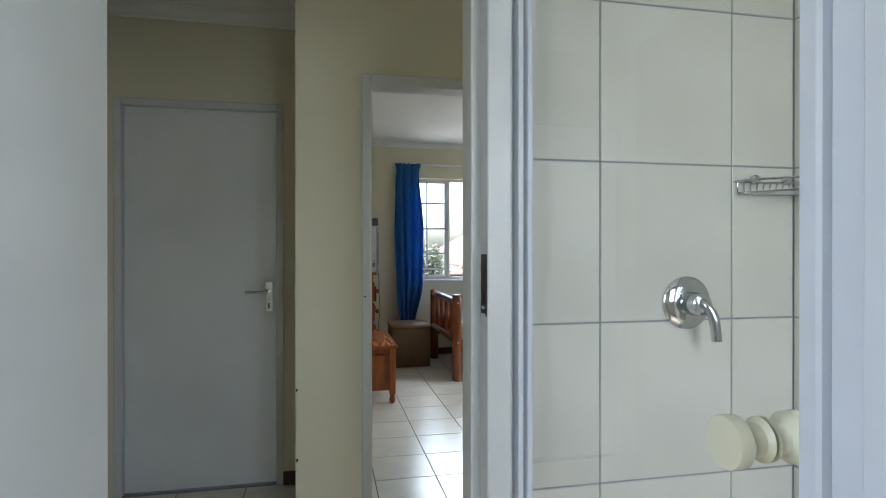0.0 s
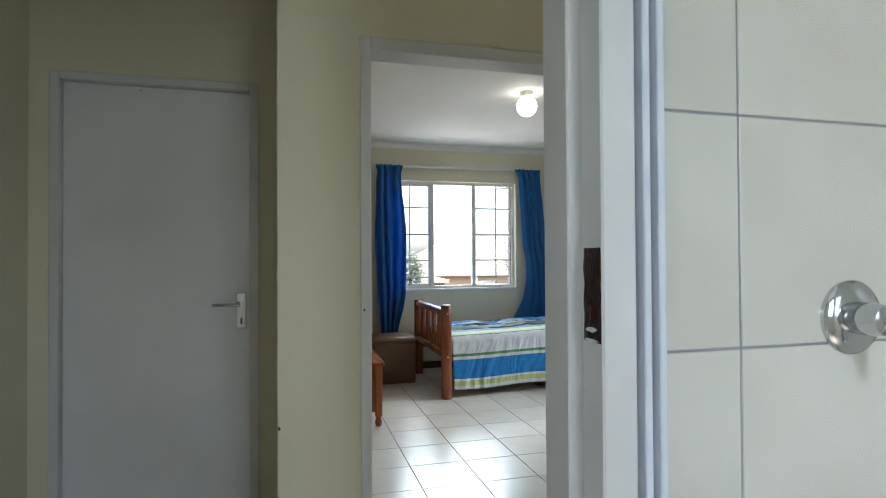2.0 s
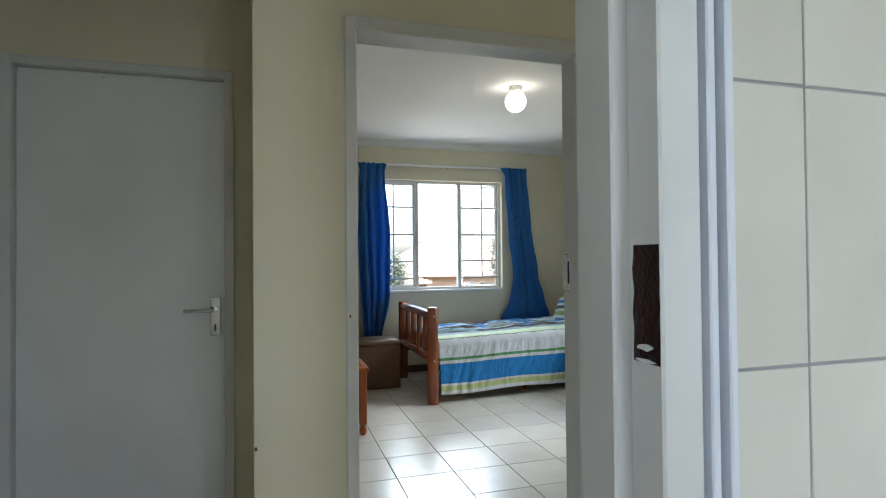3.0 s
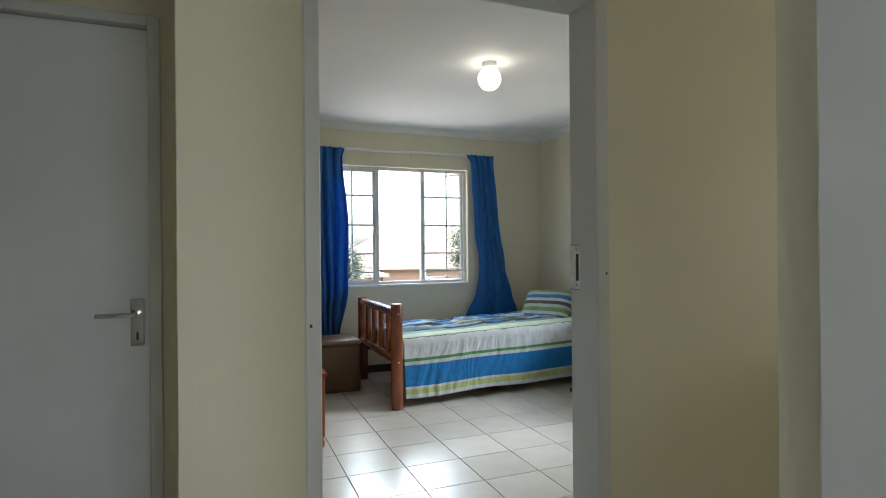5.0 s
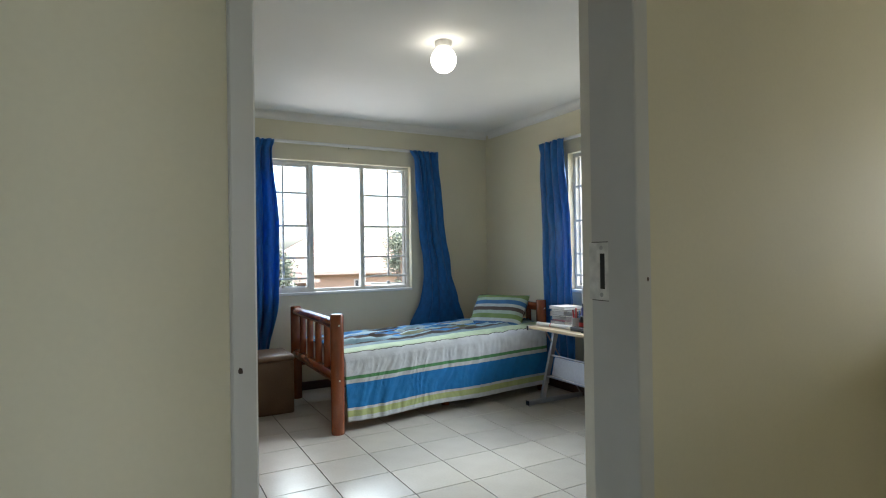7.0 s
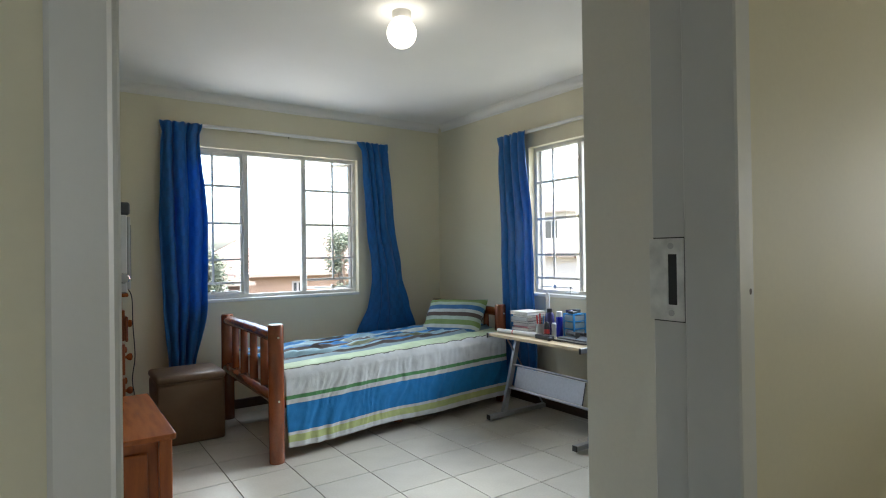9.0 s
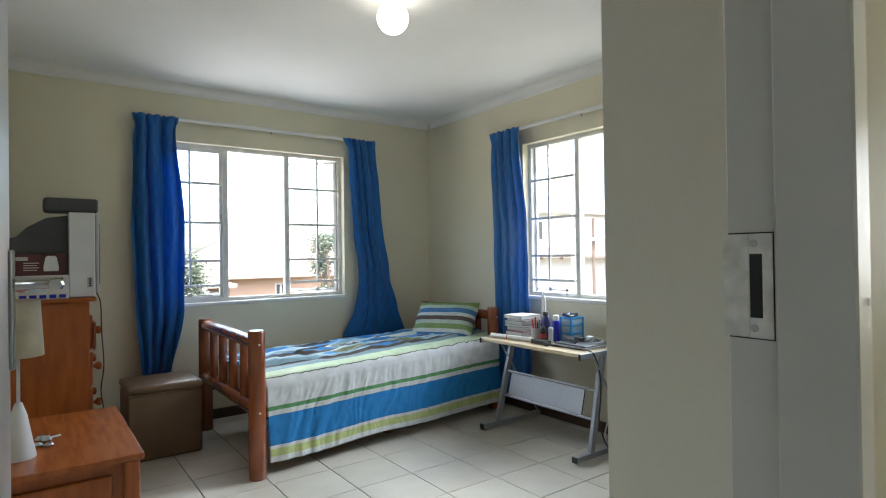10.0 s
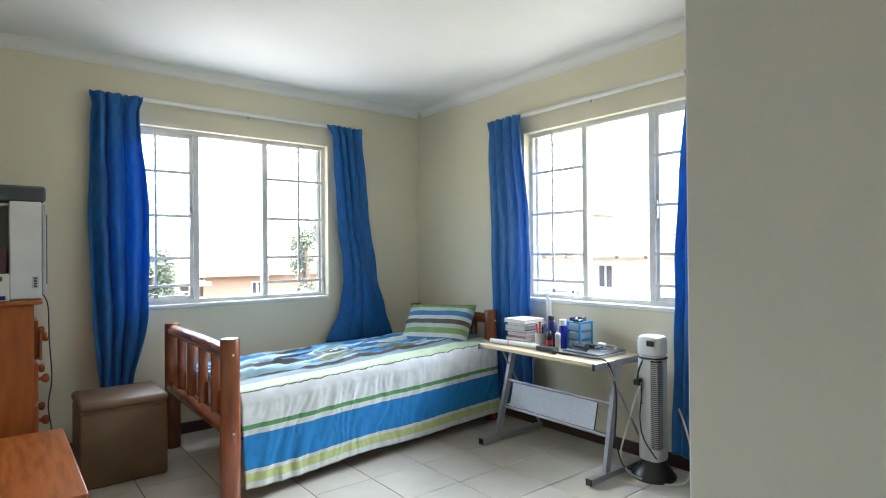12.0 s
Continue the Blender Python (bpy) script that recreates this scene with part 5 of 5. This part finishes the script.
def house(name, label, x0, x1, y0, y1, base, eave, ridge, along, wallmat, roofmat, openings, over=0.45):
    """A house with a pitched tiled roof whose ridge runs along x or y; openings: (face, place along, sill, width, height)."""
    h = thing(name, ((x0 + x1) / 2, (y0 + y1) / 2, base), label, "house")
    part("wall", one(x0, x1, y0, y1, base, eave), wallmat, h)
    bm = bmesh.new()
    if along == "x":
        m = (y0 + y1) / 2
        a, b = x0 - over, x1 + over
        slopes = (((a, y0 - over, eave - 0.1), (b, y0 - over, eave - 0.1), (b - 1.5, m, ridge), (a + 1.5, m, ridge)), ((b, y1 + over, eave - 0.1), (a, y1 + over, eave - 0.1), (a + 1.5, m, ridge), (b - 1.5, m, ridge)))
        hips = (((a, y0 - over, eave - 0.1), (a + 1.5, m, ridge), (a, y1 + over, eave - 0.1)), ((b, y0 - over, eave - 0.1), (b, y1 + over, eave - 0.1), (b - 1.5, m, ridge)))
    else:
        m = (x0 + x1) / 2
        a, b = y0 - over, y1 + over
        slopes = (((x0 - over, a, eave - 0.1), (m, a + 1.5, ridge), (m, b - 1.5, ridge), (x0 - over, b, eave - 0.1)), ((x1 + over, a, eave - 0.1), (x1 + over, b, eave - 0.1), (m, b - 1.5, ridge), (m, a + 1.5, ridge)))
        hips = (((x0 - over, a, eave - 0.1), (x1 + over, a, eave - 0.1), (m, a + 1.5, ridge)), ((x0 - over, b, eave - 0.1), (m, b - 1.5, ridge), (x1 + over, b, eave - 0.1)))
    for f in slopes + hips:
        n = 14
        q = [Vector(v) for v in f]
        if len(q) == 3:
            bm.faces.new([bm.verts.new(v) for v in q])
            continue
        lo0, lo1, hi1, hi0 = q if along == "x" else (q[0], q[3], q[2], q[1])
        for i in range(n):
            k0, k1 = i / n, (i + 1) / n
            p = [lo0.lerp(hi0, k0), lo1.lerp(hi1, k0), lo1.lerp(hi1, k1), lo0.lerp(hi0, k1)]
            lift = Vector((0, 0, 0.05))
            vs = [bm.verts.new(v) for v in (p[0] + lift, p[1] + lift, p[2], p[3])]
            bm.faces.new(vs)
            ws = [bm.verts.new(v) for v in (p[0], p[1], p[1] + lift, p[0] + lift)]
            bm.faces.new(ws)
    part("roof", bm, roofmat, h)
    fb = bmesh.new()
    box(fb, x0 - over, x1 + over, y0 - over - 0.03, y0 - over, eave - 0.16, eave - 0.05)
    box(fb, x0 - over - 0.03, x0 - over, y0 - over, y1 + over, eave - 0.16, eave - 0.05)
    part("fascia", fb, FASCIA, h)
    for face, u, s, w, hh in openings:
        if face == "y":
            wn_ = part("window", one(u - w / 2, u + w / 2, y0 - 0.02, y0 + 0.05, s, s + hh), OFFWHITE, h)
            for k in range(2):
                part("pane", one(u - w / 2 + 0.05 + k * w / 2, u - 0.03 + k * w / 2, y0 - 0.03, y0 - 0.02, s + 0.05, s + hh - 0.05), DARKPANE, wn_)
        else:
            wn_ = part("window", one(x0 - 0.02, x0 + 0.05, u - w / 2, u + w / 2, s, s + hh), OFFWHITE, h)
            for k in range(2):
                part("pane", one(x0 - 0.03, x0 - 0.02, u - w / 2 + 0.05 + k * w / 2, u - 0.03 + k * w / 2, s + 0.05, s + hh - 0.05), DARKPANE, wn_)
    if eave - base < 4:
        for i in range(12):
            if along == "y":
                y = y0 - over + 0.3 + i * (y1 - y0 + 2 * over - 0.6) / 11
                part("rafter_end", one(x0 - over - 0.08, x0 - over - 0.03, y - 0.05, y + 0.05, eave - 0.2, eave - 0.1), SKIRT, h)
    return h


house("peach_house", "peach plastered single-storey house with a terracotta tiled roof", 3.9, 13.0, 17.5, 26, GZ, 0.72, 1.95, "x", PEACH, ROOF_T, [("y", 5.5, -0.05, 0.36, 0.42), ("y", 8.4, -0.75, 0.8, 0.85)])
house("brown_shed", "low brown plastered outbuilding with a terracotta tiled roof", 1.5, 3.2, 15.2, 18.5, GZ, 0.58, 0.95, "x", BROWNWALL, ROOF_T, [("y", 2.75, -0.4, 0.5, 0.7)], 0.2)
# Added house: its pale roof stands in for glare over the dark ground.
house("backdrop_house", "pale plastered house with a faded tiled roof, added as a bright backdrop behind the outbuilding", -9.0, 3.3, 22.0, 30.0, GZ, 0.65, 2.4, "x", OFFWHITE, ROOF_T, [("y", 1.6, -0.6, 0.9, 0.9)])
house("white_house", "off-white single-storey house with a pale tiled roof", 16.0, 25.0, 6.0, 17.5, GZ, 1.16, 1.85, "y", OFFWHITE, ROOF_G, [("x", 12.0, -0.10, 0.6, 0.85), ("x", 8.2, -0.10, 0.6, 0.85)])
house("tall_white_house", "two-storey off-white house behind with a pale tiled roof", 31.0, 44.0, 3.0, 14.5, GZ, 2.2, 3.4, "y", OFFWHITE, ROOF_G, [("x", 12.5, 0.5, 1.3, 1.1), ("x", 8.0, 0.5, 1.3, 1.1), ("x", 5.0, 0.5, 1.3, 1.1)])
house("far_white_house", "distant two-storey off-white house with dark windows", 30.0, 40.0, 28.3, 37.0, GZ, 4.3, 5.4, "y", OFFWHITE, ROOF_G, [("x", 29.8, 2.2, 1.3, 1.4), ("x", 33.3, 2.2, 1.3, 1.4)])

pg = thing("carport", (1.2, 12.4, GZ), "white sloping carport roof on posts in the yard", "carport")
bm = bmesh.new()
vs = [bm.verts.new(v) for v in ((0.5, 11.8, 0.40), (1.95, 11.8, 0.70), (1.95, 13.0, 0.74), (0.5, 13.0, 0.44))]
bm.faces.new(vs)
bmesh.ops.solidify(bm, geom=bm.faces[:], thickness=0.08)
part("roof_sheet", bm, OFFWHITE, pg)
for x, y, zt in ((0.6, 11.9, 0.34), (1.85, 11.9, 0.60), (1.85, 12.9, 0.63), (0.6, 12.9, 0.37)):
    part("post", one(x - 0.05, x + 0.05, y - 0.05, y + 0.05, GZ, zt), OFFWHITE, pg)
setting("yard_wall", one(-6, 8.5, 11.0, 11.2, GZ, 0.42), OFFWHITE, "low white garden wall", "wall")


def tree(name, x, y, height, spread, seed, label, leafmat=LEAVES, n=8000, size=0.036):
    """A tapered trunk with limbs and a crown of many small leaves in uneven clumps."""
    rnd = random.Random(seed)
    t = thing(name, (x, y, GZ), label, "tree")
    bm = bmesh.new()
    top = GZ + height
    tube(bm, [(x, y, GZ), (x + 0.1, y, GZ + height * 0.3), (x - 0.05, y + 0.1, GZ + height * 0.6)], 0.10, 8, 4)
    tips = []
    for i in range(9):
        a = rnd.uniform(0, 6.28)
        r = spread * rnd.uniform(0.4, 1.0)
        tip = (x + r * math.cos(a), y + r * math.sin(a), GZ + height * rnd.uniform(0.5, 1.0))
        tube(bm, [(x, y, GZ + height * 0.4), (x + r * 0.4 * math.cos(a), y + r * 0.4 * math.sin(a), GZ + height * 0.58), tip], 0.035, 6, 3)
        tips.append(Vector(tip))
    part("trunk", bm, BARK, t)
    bm = bmesh.new()
    for i in range(n):
        c = rnd.choice(tips) + Vector((rnd.gauss(0, 1), rnd.gauss(0, 1), rnd.gauss(0, 0.8))) * spread * 0.28
        u = Vector((rnd.gauss(0, 1), rnd.gauss(0, 1), rnd.gauss(0, 0.6))).normalized()
        w = u.cross(Vector((rnd.gauss(0, 1), rnd.gauss(0, 1), rnd.gauss(0, 1)))).normalized()
        s = size * rnd.uniform(0.6, 1.4)
        q = [c - u * s, c + w * s * 0.45, c + u * s, c - w * s * 0.45]
        bm.faces.new([bm.verts.new(v) for v in q])
    crown = part("crown", bm, leafmat, t)
    return t


tree("tree", 4.0, 10.4, 3.6, 0.42, 5, "small leafy tree in front of the peach house")
tree("tree", 0.8, 9.2, 3.3, 0.42, 9, "leafy garden tree beside the carport")
tree("banana_plant", 0.5, 7.9, 2.55, 0.3, 12, "broad-leaved bright green plant below the window", PALM, 140, 0.17)
pl = thing("utility_pole", (12.0, 10.1, GZ), "thin pole with a crossbar in front of the white house", "pole")
part("shaft", rod(bmesh.new(), (12.0, 10.1, GZ), (12.0, 10.1, 2.2), 0.05, 0.04), BARK, pl)
part("insulator", one(11.9, 12.1, 9.98, 10.22, 1.55, 1.65), STEEL, pl)

# ---------------------------------------------------------------- tiles, last
P = 0.337
JOINT = 0.0048


def tile_mesh(w, d, t):
    bm = bmesh.new()
    box(bm, -w / 2, w / 2, -d / 2, d / 2, -t, 0.0)
    es = [e for e in bm.edges if all(v.co.z > -t / 2 for v in e.verts)]
    bmesh.ops.bevel(bm, geom=es, offset=0.0013, segments=1, affect="EDGES")
    me = bpy.data.meshes.new("tile")
    bm.to_mesh(me)
    bm.free()
    return me


floor = setting("floor", one(XC - 0.12, XB + 0.16, BACK - 0.14, YA + 0.16, -0.12, -0.0035), GROUT, "cream glazed floor tiles with dark grout joints", "floor")


cache = {}


def floor_tile(x0, x1, y0, y1):
    w, d = round(x1 - x0, 4), round(y1 - y0, 4)
    if w < 0.03 or d < 0.03:
        return
    key = (w, d)
    if key not in cache:
        cache[key] = tile_mesh(w, d, 0.009)
        cache[key].materials.append(TILE)
    ob = new("tile", cache[key])
    ob.location = ((x0 + x1) / 2, (y0 + y1) / 2, 0.0 + random.Random(int(x0 * 913 + y0 * 377)).uniform(-0.0004, 0.0))
    ob.parent = floor


def lay_floor(X0, X1, Y0, Y1):
    i0, i1 = math.floor(X0 / P), math.ceil(X1 / P)
    j0, j1 = math.floor((Y0 - 2.0) / P), math.ceil((Y1 - 2.0) / P)
    for i in range(i0, i1):
        for j in range(j0, j1):
            floor_tile(max(X0, i * P) + JOINT / 2, min(X1, (i + 1) * P) - JOINT / 2, max(Y0, 2.0 + j * P) + JOINT / 2, min(Y1, 2.0 + (j + 1) * P) - JOINT / 2)


lay_floor(XL, XB, 0.03, YA)
lay_floor(-1.095, -0.335, YD, 0.03)
lay_floor(-1.75, -0.98, YB0, YB1)
lay_floor(XC, XB + 0.16, YB1, YD)
lay_floor(XC, REC_X, YD, REC_Y)
lay_floor(XC, XS, BACK, YB0)

# shower tiles: the wall with the mixer and the end wall
wall = bpy.data.objects["wall_bathroom"]
tcache = {}


def wall_tile(u0, u1, z0, z1, side):
    w, h = round(u1 - u0, 4), round(z1 - z0, 4)
    if w < 0.02 or h < 0.02:
        return
    if (w, h) not in tcache:
        tcache[(w, h)] = tile_mesh(w, h, 0.009)
        tcache[(w, h)].materials.append(WALLTILE)
    ob = new("tile", tcache[(w, h)])
    if side:
        ob.matrix_world = Matrix.Translation((XS - 0.012, (u0 + u1) / 2, (z0 + z1) / 2)) @ Euler((radians(90), 0, radians(-90))).to_matrix().to_4x4()
        ob.parent = bpy.data.objects["wall_bathroom_east"]
    else:
        ob.matrix_world = Matrix.Translation(((u0 + u1) / 2, YB0 - 0.012, (z0 + z1) / 2)) @ Euler((radians(90), 0, 0)).to_matrix().to_4x4()
        ob.parent = wall


setting("shower_grout", one(-0.858, XS, YB0 - 0.009, YB0 - 0.0005, 0, 2.4), WALLGROUT, "grey grout bed behind the shower tiles", "wall")
setting("shower_grout_end", one(XS - 0.009, XS - 0.0005, -2.4, YB0 - 0.0095, 0, 2.4), WALLGROUT, "grey grout bed behind the shower tiles", "wall")
cols = [(-0.857, -0.664), (-0.664, -0.318), (-0.318, XS - 0.013)]
zs = [1.098 + 0.369 * k for k in range(-3, 4)]
for z in zs:
    for u0, u1 in cols:
        wall_tile(u0 + 0.002, u1 - 0.002, z - 0.369 + 0.002, z - 0.002, False)
    for k in range(4):
        u1 = YB0 - 0.013 - 0.359 * k
        wall_tile(u1 - 0.359 + 0.004, u1, z - 0.369 + 0.002, z - 0.002, True)
